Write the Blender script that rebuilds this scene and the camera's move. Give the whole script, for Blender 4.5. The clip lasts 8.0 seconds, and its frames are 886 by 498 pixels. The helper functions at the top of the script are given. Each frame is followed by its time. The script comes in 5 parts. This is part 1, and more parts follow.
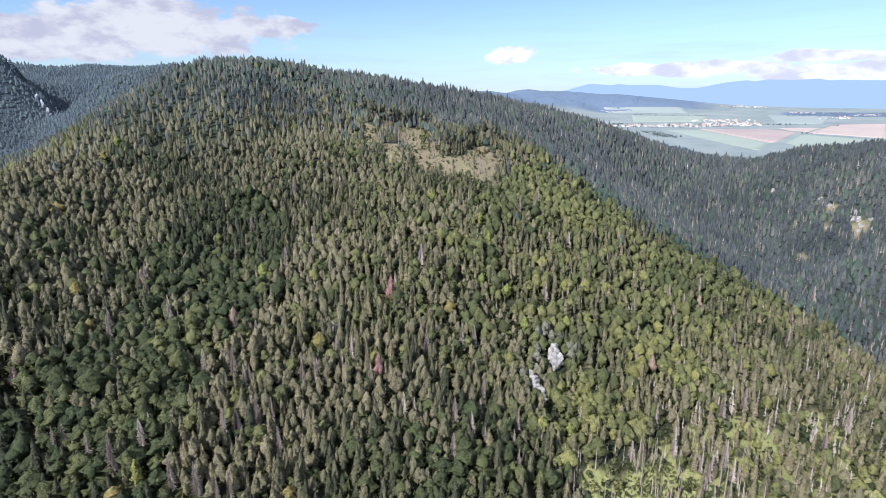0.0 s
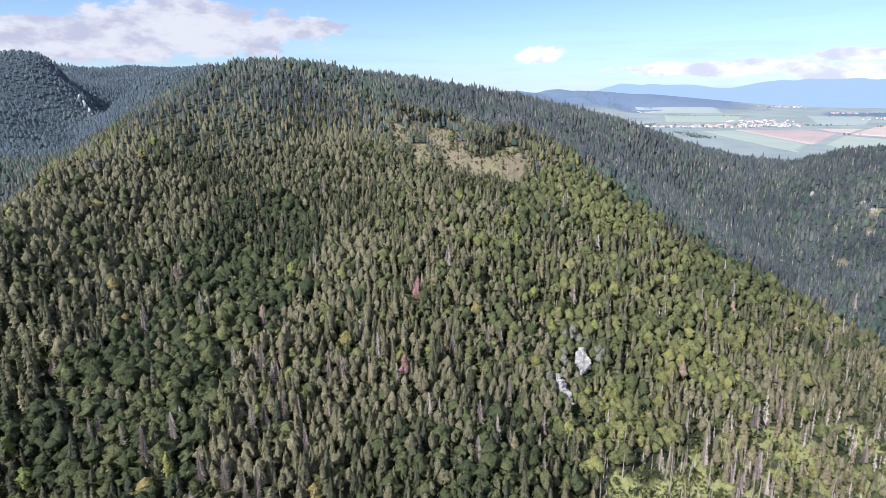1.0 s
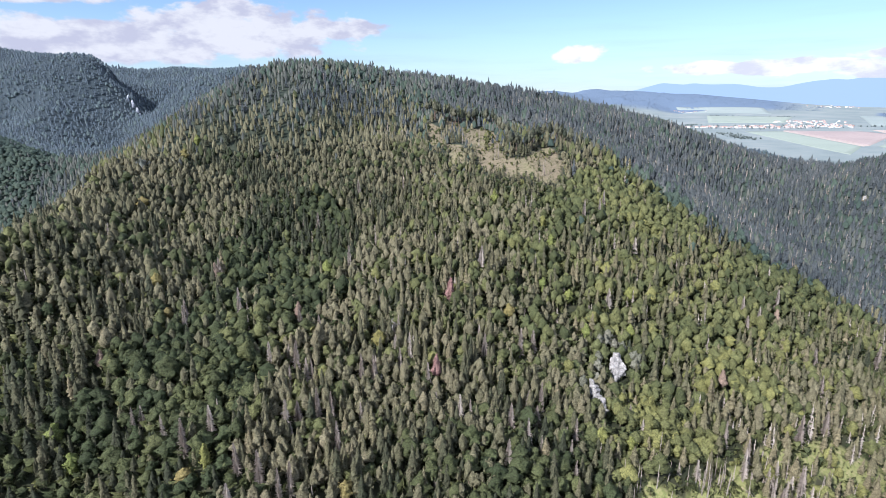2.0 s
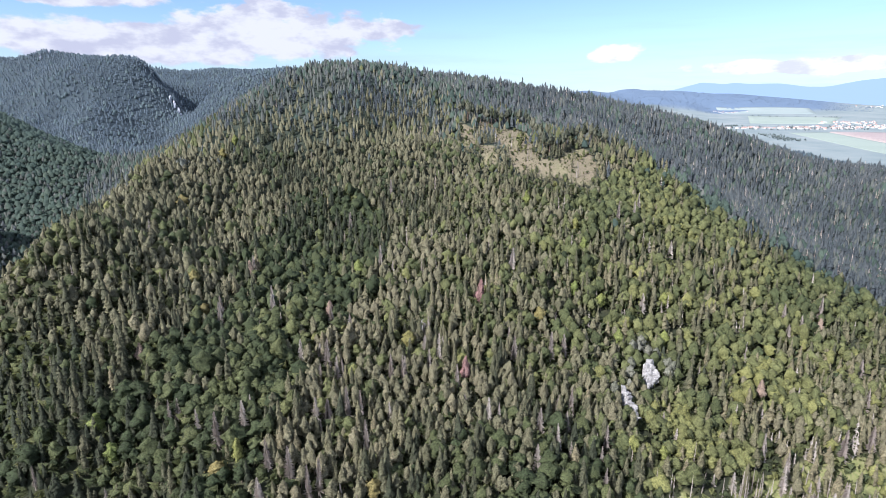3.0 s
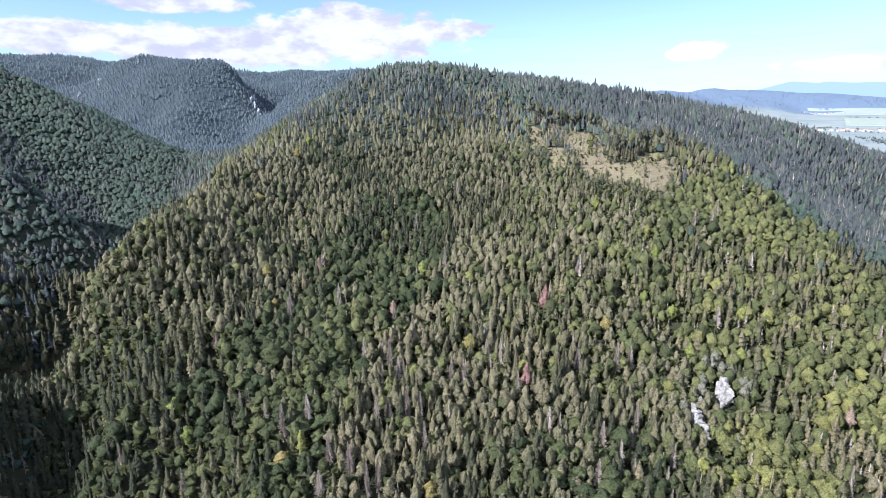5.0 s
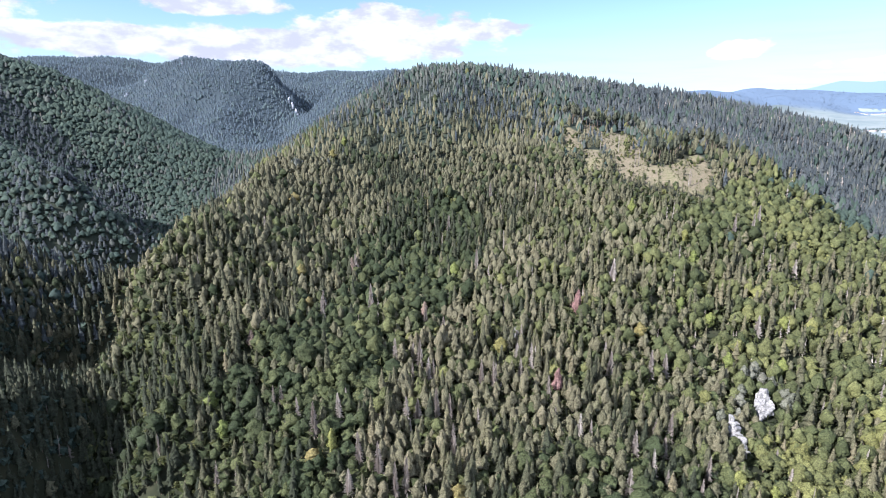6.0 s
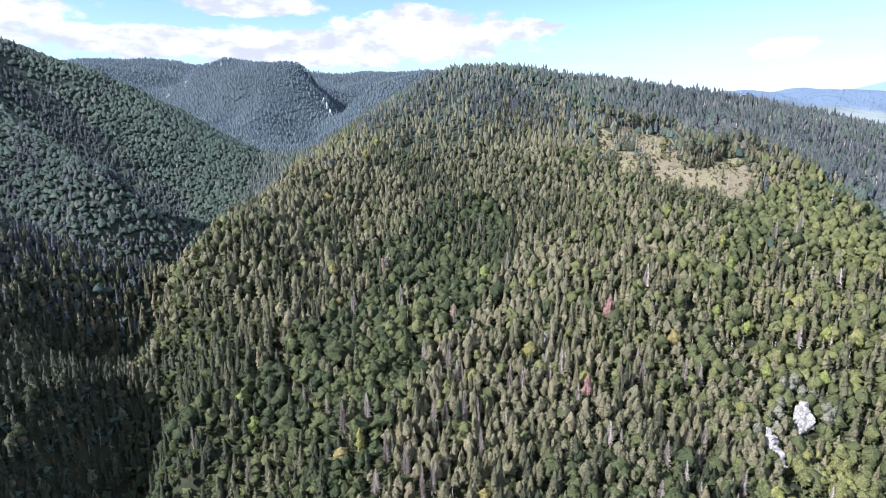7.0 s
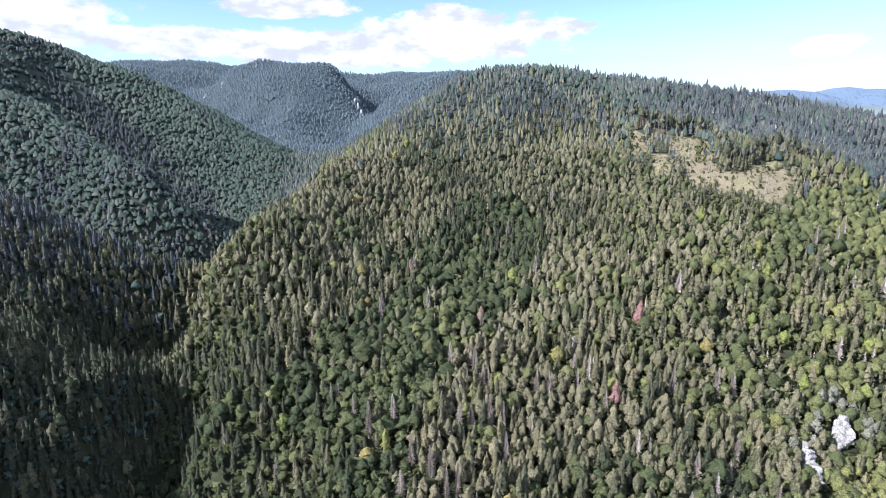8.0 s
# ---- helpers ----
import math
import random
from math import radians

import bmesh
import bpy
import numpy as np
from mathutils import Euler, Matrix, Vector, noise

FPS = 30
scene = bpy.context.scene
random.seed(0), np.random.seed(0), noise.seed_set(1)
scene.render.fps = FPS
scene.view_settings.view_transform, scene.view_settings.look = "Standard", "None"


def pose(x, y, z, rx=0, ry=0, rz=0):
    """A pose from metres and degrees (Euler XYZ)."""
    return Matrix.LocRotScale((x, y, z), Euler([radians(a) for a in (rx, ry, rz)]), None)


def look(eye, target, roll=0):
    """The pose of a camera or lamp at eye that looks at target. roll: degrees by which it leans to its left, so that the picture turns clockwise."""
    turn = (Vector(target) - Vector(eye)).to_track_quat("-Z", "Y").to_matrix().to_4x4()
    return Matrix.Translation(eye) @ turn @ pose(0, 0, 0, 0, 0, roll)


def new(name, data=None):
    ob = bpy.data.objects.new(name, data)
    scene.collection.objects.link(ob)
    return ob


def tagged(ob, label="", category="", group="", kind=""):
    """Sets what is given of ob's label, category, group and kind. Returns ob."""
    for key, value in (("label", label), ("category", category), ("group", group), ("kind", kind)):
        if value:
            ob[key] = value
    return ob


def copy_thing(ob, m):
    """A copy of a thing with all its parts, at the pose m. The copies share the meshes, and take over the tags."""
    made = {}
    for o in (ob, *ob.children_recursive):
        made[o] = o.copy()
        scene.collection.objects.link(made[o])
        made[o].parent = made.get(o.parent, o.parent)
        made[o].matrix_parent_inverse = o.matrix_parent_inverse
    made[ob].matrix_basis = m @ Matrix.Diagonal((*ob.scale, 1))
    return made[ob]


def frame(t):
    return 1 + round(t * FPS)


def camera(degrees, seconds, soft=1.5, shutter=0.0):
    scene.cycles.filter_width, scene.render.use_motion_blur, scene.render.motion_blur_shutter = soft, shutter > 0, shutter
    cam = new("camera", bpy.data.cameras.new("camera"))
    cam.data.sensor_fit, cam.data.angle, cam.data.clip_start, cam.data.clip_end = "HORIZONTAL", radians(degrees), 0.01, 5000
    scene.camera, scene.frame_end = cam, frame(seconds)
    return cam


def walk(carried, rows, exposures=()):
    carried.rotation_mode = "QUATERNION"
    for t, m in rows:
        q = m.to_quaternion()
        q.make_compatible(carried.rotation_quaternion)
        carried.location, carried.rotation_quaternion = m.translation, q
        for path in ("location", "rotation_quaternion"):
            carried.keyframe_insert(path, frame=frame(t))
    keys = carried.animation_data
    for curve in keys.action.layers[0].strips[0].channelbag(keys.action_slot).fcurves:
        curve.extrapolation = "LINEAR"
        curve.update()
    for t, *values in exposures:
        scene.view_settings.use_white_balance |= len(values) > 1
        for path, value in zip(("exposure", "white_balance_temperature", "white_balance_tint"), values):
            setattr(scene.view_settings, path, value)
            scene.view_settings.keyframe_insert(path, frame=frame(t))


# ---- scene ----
# ---- camera and walk: a drone that climbs slowly and turns to its left ----
cam = camera(78.7, 8.0, 0.8)
PITCH = -15.03
# seconds, x, y, z, heading to the right of +y in degrees
WALK = [
    (0.0, -0.18, -2.31, 296.46, 13.31), (0.5, -0.20, -1.94, 296.63, 12.04), (1.0, -0.22, -1.58, 296.83, 10.36),
    (1.5, -0.23, -1.24, 297.07, 8.50), (3.0, -0.22, -0.26, 298.01, 3.31), (3.5, -0.21, 0.05, 298.40, 1.70),
    (4.0, -0.19, 0.34, 298.82, 0.00), (5.5, -0.10, 1.16, 300.32, -5.60), (6.0, -0.05, 1.41, 300.89, -7.29),
    (6.5, -0.01, 1.65, 301.49, -8.88), (7.0, 0.05, 1.88, 302.14, -10.63), (7.5, 0.11, 2.10, 302.82, -12.42),
    (8.0, 0.18, 2.31, 303.54, -13.74)]
walk(cam, [(t, pose(x, y, z, 90 + PITCH, 0, -h)) for t, x, y, z, h in WALK],
     exposures=[(0.0, 1.50, 5900, 14), (8.0, 2.0, 5750, 14)])

# ---- daylight ----
SUN_AZ, SUN_EL = -128.0, 38.0     # degrees right of +y, and above the horizon


def nodes_of(tree):
    """Two short ways to add and join nodes in one tree."""
    def add(kind, **sets):
        n = tree.nodes.new(kind)
        for key, value in sets.items():
            if key in n.inputs:
                n.inputs[key].default_value = value
            else:
                setattr(n, key, value)
        return n

    def join(a, b, out=0, inp=0):
        tree.links.new(a.outputs[out], b.inputs[inp])
        return b
    return add, join


world = bpy.data.worlds.new("sky")
scene.world = world
world.use_nodes = True
world.node_tree.nodes.clear()
add, join = nodes_of(world.node_tree)


def wmath(op, a, b=None, c=None, clamp=False):
    n = add("ShaderNodeMath", operation=op, use_clamp=clamp)
    for i, v in enumerate((a, b, c)):
        if v is None:
            continue
        if isinstance(v, (int, float)):
            n.inputs[i].default_value = v
        else:
            world.node_tree.links.new(v, n.inputs[i])
    return n.outputs[0]


def wramp(v, lo, hi):
    """Smooth step of v from lo to hi."""
    n = add("ShaderNodeMapRange", interpolation_type="SMOOTHSTEP")
    world.node_tree.links.new(v, n.inputs[0])
    n.inputs[1].default_value, n.inputs[2].default_value = lo, hi
    return n.outputs[0]


sky = add("ShaderNodeTexSky", sky_type="NISHITA", sun_disc=False)
sky.sun_elevation, sky.sun_rotation = radians(SUN_EL), radians(SUN_AZ)
sky.altitude, sky.air_density, sky.dust_density, sky.ozone_density = 800, 1.0, 0.3, 2.5
coord = add("ShaderNodeTexCoord")
split = join(coord, add("ShaderNodeSeparateXYZ"))
sx, sy, sz = split.outputs
az = wmath("MULTIPLY", wmath("ARCTAN2", sx, sy), 57.2958)
el = wmath("MULTIPLY", wmath("ARCSINE", sz), 57.2958)


def cloud_noise(fx, fy, seed, detail, rough):
    v = add("ShaderNodeCombineXYZ", Z=seed)
    world.node_tree.links.new(wmath("MULTIPLY", az, fx), v.inputs[0])
    world.node_tree.links.new(wmath("MULTIPLY", el, fy), v.inputs[1])
    n = join(v, add("ShaderNodeTexNoise", Scale=1.0, Detail=detail, Roughness=rough))
    return n.outputs["Fac"]


puffs = cloud_noise(0.30, 0.62, 3.1, 8.0, 0.55)
wisps = cloud_noise(0.07, 0.9, 8.4, 5.0, 0.6)


def band(v, a, b, c, d):
    return wmath("MULTIPLY", wramp(v, a, b), wmath("SUBTRACT", 1.0, wramp(v, c, d)))


# a long bank of cumulus, one small cloud, and a low far bank: bearing, height, half width and half height in degrees
CLOUDS = [(-52, 7.0, 8, 1.7), (-70, 6.0, 9, 2.2), (-37, 5.4, 10, 1.2), (-24, 5.3, 11, 1.5), (-13, 6.3, 8, 2.0), (-5.5, 6.9, 5, 0.9),
          (-29, 8.9, 5, 1.0), (-13, 8.2, 3.5, 1.0), (20.2, 4.8, 1.9, 0.7), (37, 3.1, 8, 0.55), (50, 2.6, 9, 0.6), (47, 3.9, 4, 0.4)]
cover = None
for c_az, c_el, c_w, c_h in CLOUDS:
    u = wmath("DIVIDE", wmath("SUBTRACT", az, float(c_az)), float(c_w))
    v = wmath("DIVIDE", wmath("SUBTRACT", el, c_el), c_h)
    one = wmath("SUBTRACT", 1.0, wmath("SQRT", wmath("ADD", wmath("MULTIPLY", u, u), wmath("MULTIPLY", v, v))))
    cover = one if cover is None else wmath("MAXIMUM", cover, one)
cloud = wramp(wmath("ADD", wmath("MAXIMUM", cover, -1.0), wmath("MULTIPLY", wmath("SUBTRACT", puffs, 0.5), 2.4)), -0.38, 0.02)
veil = wmath("ADD", wmath("MULTIPLY", wmath("MULTIPLY", wramp(wisps, 0.42, 0.8), 0.35), band(el, 0.0, 2.0, 5.0, 14.0)), wmath("MULTIPLY", 1.2, wmath("SUBTRACT", 1.0, wramp(el, -2.0, 9.0))))
body = add("ShaderNodeMix", data_type="RGBA")
world.node_tree.links.new(wramp(cloud_noise(0.34, 0.7, 5.5, 5.0, 0.55), 0.36, 0.60), body.inputs[0])
body.inputs[6].default_value, body.inputs[7].default_value = (3.9, 3.95, 4.6, 1), (5.5, 5.5, 5.6, 1)
haze = add("ShaderNodeMix", data_type="RGBA")
world.node_tree.links.new(wmath("MULTIPLY", veil, 0.6, None, True), haze.inputs[0])
world.node_tree.links.new(sky.outputs[0], haze.inputs[6])
haze.inputs[7].default_value = (3.1, 4.05, 4.8, 1)
lift = add("ShaderNodeVectorMath", operation="SCALE")
world.node_tree.links.new(body.outputs[2], lift.inputs[0])
world.node_tree.links.new(wmath("ADD", 1.0, wmath("MULTIPLY", 0.3, wramp(az, 0.0, 14.0))), lift.inputs["Scale"])
mixed = add("ShaderNodeMix", data_type="RGBA")
world.node_tree.links.new(cloud, mixed.inputs[0])
world.node_tree.links.new(haze.outputs[2], mixed.inputs[6])
world.node_tree.links.new(lift.outputs[0], mixed.inputs[7])
# scattered cumulus over the unseen sky high above the view, added as fill light
high = wmath("MULTIPLY", wramp(el, 14.0, 22.0), wramp(cloud_noise(0.05, 0.09, 12.0, 6.0, 0.55), 0.36, 0.50))
over = add("ShaderNodeMix", data_type="RGBA")
world.node_tree.links.new(high, over.inputs[0])
world.node_tree.links.new(mixed.outputs[2], over.inputs[6])
over.inputs[7].default_value = (8.2, 8.8, 10.4, 1)
back = add("ShaderNodeBackground", Strength=0.053)
world.node_tree.links.new(over.outputs[2], back.inputs[0])
join(back, add("ShaderNodeOutputWorld"))

sun = new("sun", bpy.data.lights.new("sun", "SUN"))
sun.data.energy, sun.data.angle, sun.data.color = 4.3, radians(0.53), (1.0, 0.95, 0.87)
_a, _e = radians(SUN_AZ), radians(SUN_EL)
sun.matrix_world = look((0, 0, 900), Vector((0, 0, 900)) - Vector((math.sin(_a) * math.cos(_e), math.cos(_a) * math.cos(_e), math.sin(_e))))
# ---- materials ----
def material(name):
    m = bpy.data.materials.new(name)
    m.use_nodes = True
    m.node_tree.nodes.clear()
    a, j = nodes_of(m.node_tree)
    return m, a, j


def ramp(a, stops):
    n = a("ShaderNodeValToRGB")
    while len(n.color_ramp.elements) < len(stops):
        n.color_ramp.elements.new(0.5)
    for e, (p, c) in zip(n.color_ramp.elements, stops):
        e.position, e.color = p, (*c, 1)
    return n


def foliage(name, stops, single=False, thin=0.38, vary=0.2, grain_size=0.8, mottle=0.5):
    """Leaves or needles: a hue for each tree, a value for each spray, and tufts with their own relief."""
    m, a, j = material(name)
    ln = m.node_tree.links.new
    hue = ramp(a, stops)
    if single:
        j(a("ShaderNodeObjectInfo"), hue, "Random")
    else:
        j(a("ShaderNodeAttribute", attribute_name="tint"), hue, "Fac")
    span = a("ShaderNodeMapRange")
    span.inputs[3].default_value, span.inputs[4].default_value = 1 - vary, 1 + vary
    j(a("ShaderNodeNewGeometry"), span, "Random Per Island")
    where = a("ShaderNodeTexCoord")
    layers = j(where, a("ShaderNodeMapping", Scale=(1.0, 1.0, 1.9)), "Object")
    tufts = j(layers, a("ShaderNodeTexNoise", Scale=1 / grain_size, Detail=3.0, Roughness=0.72))
    # hollows between tufts are darkened in the colour, standing in for occlusion
    gspan = a("ShaderNodeMapRange")
    gspan.inputs[1].default_value, gspan.inputs[2].default_value = 0.38, 0.62
    gspan.inputs[3].default_value, gspan.inputs[4].default_value = 1 - mottle, 1 + mottle
    j(tufts, gspan, "Fac")
    mul = a("ShaderNodeMath", operation="MULTIPLY")
    j(span, mul)
    j(gspan, mul, 0, 1)
    col = a("ShaderNodeVectorMath", operation="SCALE")
    j(hue, col)
    ln(mul.outputs[0], col.inputs["Scale"])
    relief = a("ShaderNodeBump", Strength=0.8, Distance=grain_size * 0.6)
    ln(tufts.outputs["Fac"], relief.inputs["Height"])
    face = a("ShaderNodeBsdfPrincipled", Roughness=0.75)
    face.inputs["Specular IOR Level"].default_value = 0.2
    j(col, face, 0, "Base Color")
    j(relief, face, 0, "Normal")
    through_leaf = a("ShaderNodeBsdfTranslucent")
    j(col, through_leaf, 0, "Color")
    mix = a("ShaderNodeMixShader", Fac=thin)
    j(face, mix, 0, 1)
    j(through_leaf, mix, 0, 2)
    j(mix, a("ShaderNodeOutputMaterial"))
    return m


def rough_surface(name, stops, scale, bump=0.3, fine=None, rough=0.9, dist=1.0):
    """Soil, bark, stone: noise at two scales, with relief."""
    m, a, j = material(name)
    where = a("ShaderNodeTexCoord")
    big = j(where, a("ShaderNodeTexNoise", Scale=scale, Detail=6.0, Roughness=0.6), "Object")
    small = j(where, a("ShaderNodeTexNoise", Scale=fine or scale * 9, Detail=4.0), "Object")
    both = a("ShaderNodeMix", data_type="FLOAT")
    both.inputs[0].default_value = 0.4
    m.node_tree.links.new(big.outputs["Fac"], both.inputs[2])
    m.node_tree.links.new(small.outputs["Fac"], both.inputs[3])
    hue = ramp(a, stops)
    j(both, hue)
    face = a("ShaderNodeBsdfPrincipled", Roughness=rough)
    face.inputs["Specular IOR Level"].default_value = 0.25
    j(hue, face, 0, "Base Color")
    relief = a("ShaderNodeBump", Strength=bump, Distance=dist)
    m.node_tree.links.new(both.outputs[0], relief.inputs["Height"])
    j(relief, face, 0, "Normal")
    j(face, a("ShaderNodeOutputMaterial"))
    return m


SPRUCE = [(0.0, (0.037, 0.043, 0.026)), (0.35, (0.078, 0.078, 0.046)), (0.7, (0.127, 0.118, 0.069)), (1.0, (0.168, 0.146, 0.090))]
PINE = [(0.0, (0.098, 0.095, 0.056)), (0.4, (0.124, 0.117, 0.071)), (0.75, (0.141, 0.129, 0.080)), (1.0, (0.156, 0.140, 0.088))]
BEECH = [(0.0, (0.033, 0.044, 0.020)), (0.4, (0.073, 0.083, 0.035)), (0.75, (0.114, 0.119, 0.048)), (0.95, (0.148, 0.148, 0.053)), (1.0, (0.168, 0.140, 0.056))]
needles = foliage("spruce_needles", SPRUCE)
pine_needles = foliage("pine_needles", PINE)
leaves = foliage("beech_leaves", BEECH)
# copies of the tree greens with distance haze mixed into the base colour
hazed_needles = foliage("haze_tinted_needles", [(0.0, (0.046, 0.056, 0.063)), (0.5, (0.072, 0.083, 0.087)), (1.0, (0.104, 0.112, 0.114))], vary=0.12, mottle=0.34)
hazed_leaves = foliage("haze_tinted_leaves", [(0.0, (0.034, 0.053, 0.045)), (0.5, (0.053, 0.076, 0.059)), (1.0, (0.075, 0.098, 0.071))], vary=0.12, mottle=0.34)
hazed_pine = foliage("haze_tinted_pine_needles", [(0.0, (0.065, 0.073, 0.066)), (0.5, (0.090, 0.098, 0.086)), (1.0, (0.115, 0.120, 0.104))], vary=0.12, mottle=0.34)
# the farthest woods carry a stronger blue haze in their colour
hazed_far_needles = foliage("haze_blue_needles", [(0.0, (0.068, 0.092, 0.116)), (0.5, (0.080, 0.106, 0.128)), (1.0, (0.094, 0.120, 0.138))], vary=0.05, grain_size=3.0, mottle=0.3)
hazed_far_leaves = foliage("haze_blue_leaves", [(0.0, (0.070, 0.100, 0.110)), (0.5, (0.084, 0.114, 0.120)), (1.0, (0.100, 0.130, 0.130))], vary=0.05, grain_size=3.0, mottle=0.3)
hazed_ridge_needles = foliage("haze_blue_ridge_woods", [(0.0, (0.105, 0.140, 0.19)), (1.0, (0.120, 0.155, 0.205))], vary=0.03, grain_size=6.0, mottle=0.15)
spruce_single = foliage("single_spruce_needles", SPRUCE, single=True)
pine_single = foliage("single_pine_needles", PINE, single=True)
beech_single = foliage("single_beech_leaves", BEECH, single=True)
red_needles = foliage("red_dying_needles", [(0.0, (0.150, 0.088, 0.080)), (1.0, (0.180, 0.104, 0.092))], single=True, thin=0.15)
crag_needles = foliage("grey_needles_of_the_crag", [(0.0, (0.12, 0.125, 0.092)), (1.0, (0.17, 0.168, 0.132))], single=True)
brown_needles = foliage("brown_dying_needles", [(0.0, (0.15, 0.11, 0.085)), (1.0, (0.20, 0.15, 0.115))], single=True, thin=0.15)
yellow_leaves = foliage("yellowing_leaves", [(0.0, (0.12, 0.145, 0.045)), (0.6, (0.15, 0.165, 0.05)), (1.0, (0.18, 0.15, 0.06))], single=True, thin=0.35)
snag_wood = foliage("weathered_twigs", [(0.0, (0.244, 0.206, 0.182)), (0.6, (0.329, 0.286, 0.255)), (1.0, (0.439, 0.389, 0.350))], single=True, thin=0.45, vary=0.15, mottle=0.15)
dead_wood = foliage("dead_twigs", [(0.0, (0.268, 0.229, 0.200)), (0.6, (0.354, 0.309, 0.275)), (1.0, (0.464, 0.413, 0.372))], thin=0.45, vary=0.15, mottle=0.15)
bark = rough_surface("bark", [(0.3, (0.07, 0.05, 0.04)), (0.7, (0.16, 0.12, 0.09))], 2.0, 0.5)
def limestone_material():
    """Pale limestone with dark joints, lichen stains and relief."""
    m, a, j = material("limestone")
    ln = m.node_tree.links.new
    where = a("ShaderNodeTexCoord")
    big = j(where, a("ShaderNodeTexNoise", Scale=0.22, Detail=7.0, Roughness=0.65), "Object")
    fine = j(where, a("ShaderNodeTexNoise", Scale=1.8, Detail=5.0, Roughness=0.6), "Object")
    cells = j(where, a("ShaderNodeTexVoronoi", feature="DISTANCE_TO_EDGE", Scale=0.55), "Object")
    hue = ramp(a, [(0.34, (0.08, 0.076, 0.07)), (0.47, (0.18, 0.172, 0.165)), (0.56, (0.28, 0.272, 0.268)), (0.7, (0.38, 0.372, 0.368))])
    both = a("ShaderNodeMix", data_type="FLOAT")
    both.inputs[0].default_value = 0.45
    ln(big.outputs["Fac"], both.inputs[2]), ln(fine.outputs["Fac"], both.inputs[3]), ln(both.outputs[0], hue.inputs[0])
    joint = a("ShaderNodeMapRange")
    joint.inputs[1].default_value, joint.inputs[2].default_value = 0.0, 0.07
    joint.inputs[3].default_value, joint.inputs[4].default_value = 0.35, 1.0
    ln(cells.outputs["Distance"], joint.inputs[0])
    col = a("ShaderNodeVectorMath", operation="SCALE")
    ln(hue.outputs[0], col.inputs[0]), ln(joint.outputs[0], col.inputs["Scale"])
    face = a("ShaderNodeBsdfPrincipled", Roughness=0.9)
    face.inputs["Specular IOR Level"].default_value = 0.2
    ln(col.outputs[0], face.inputs["Base Color"])
    relief = a("ShaderNodeBump", Strength=0.9, Distance=0.6)
    ln(both.outputs[0], relief.inputs["Height"])
    j(relief, face, 0, "Normal")
    j(face, a("ShaderNodeOutputMaterial"))
    return m


limestone = limestone_material()
# limestone for the distant cliffs, with a bluish haze tint in its colour
hazed_limestone = rough_surface("hazed_limestone", [(0.35, (0.20, 0.215, 0.25)), (0.5, (0.29, 0.305, 0.34)), (0.65, (0.38, 0.395, 0.43))], 0.25, 0.5)
plaster = rough_surface("house_plaster", [(0.3, (0.36, 0.355, 0.35)), (0.7, (0.47, 0.465, 0.46))], 0.4, 0.1)
roof_tile = rough_surface("red_roof_tiles", [(0.3, (0.26, 0.17, 0.145)), (0.7, (0.34, 0.23, 0.20))], 0.6, 0.2)
roof_grey = rough_surface("grey_roofing", [(0.3, (0.26, 0.25, 0.25)), (0.7, (0.40, 0.39, 0.38))], 0.6, 0.2)
# field colours are greyed to stand in for the haze over the plain
ploughed = rough_surface("ploughed_soil", [(0.35, (0.185, 0.150, 0.142)), (0.5, (0.212, 0.172, 0.162)), (0.65, (0.235, 0.194, 0.182))], 0.006, 0.1, 0.1)
stubble = rough_surface("pale_stubble", [(0.35, (0.225, 0.186, 0.168)), (0.65, (0.270, 0.228, 0.204))], 0.006, 0.1, 0.1)
crop = rough_surface("young_green_crop", [(0.35, (0.150, 0.180, 0.154)), (0.65, (0.180, 0.208, 0.176))], 0.006, 0.1, 0.1)
hay = rough_surface("mown_meadow", [(0.35, (0.146, 0.174, 0.168)), (0.65, (0.172, 0.200, 0.190))], 0.006, 0.1, 0.1)
# ---- the land: ridge lines, ribs and creeks, in metres ----
LAND = {}
LAND["summit_ridge"] = [(-128, 709, 333), (-66, 757, 342), (-27, 800, 343), (78, 856, 336), (186, 881, 317), (286, 896, 297), (389, 899, 281), (504, 910, 255), (596, 925, 232), (751, 961, 192), (921, 987, 161)]
LAND["left_spur"] = [(-172, 637, 299), (-198, 588, 273), (-218, 537, 252), (-238, 485, 234), (-250, 398, 203), (-249, 338, 182), (-243, 305, 167), (-237, 284, 151), (-222, 258, 133), (-196, 222, 108), (-157, 197, 95)]
LAND["left_face"] = [(-76, 209, 141), (-88, 241, 155), (-109, 301, 169), (-147, 404, 194), (-158, 516, 238)]
LAND["nose"] = [(-10, 200, 129), (-13, 250, 141), (-20, 279, 154), (-28, 321, 168), (-21, 409, 198), (9, 520, 240), (11, 620, 274), (-13, 720, 310)]
LAND["right_face"] = [(45, 195, 129), (56, 244, 141), (60, 284, 156), (72, 337, 180), (97, 419, 209), (137, 512, 240), (129, 606, 257), (128, 729, 285)]
LAND["rock_rib"] = [(115, 235, 128), (135, 277, 135), (158, 324, 161), (190, 408, 198)]
LAND["right_spur"] = [(223, 557, 254), (243, 527, 237), (261, 484, 211), (279, 450, 193), (312, 416, 169), (346, 388, 149), (386, 363, 127), (418, 334, 105), (444, 307, 83)]
LAND["right_foot"] = [(193, 230, 115), (234, 299, 134), (264, 222, 97), (325, 282, 105), (322, 201, 69), (429, 191, 49)]
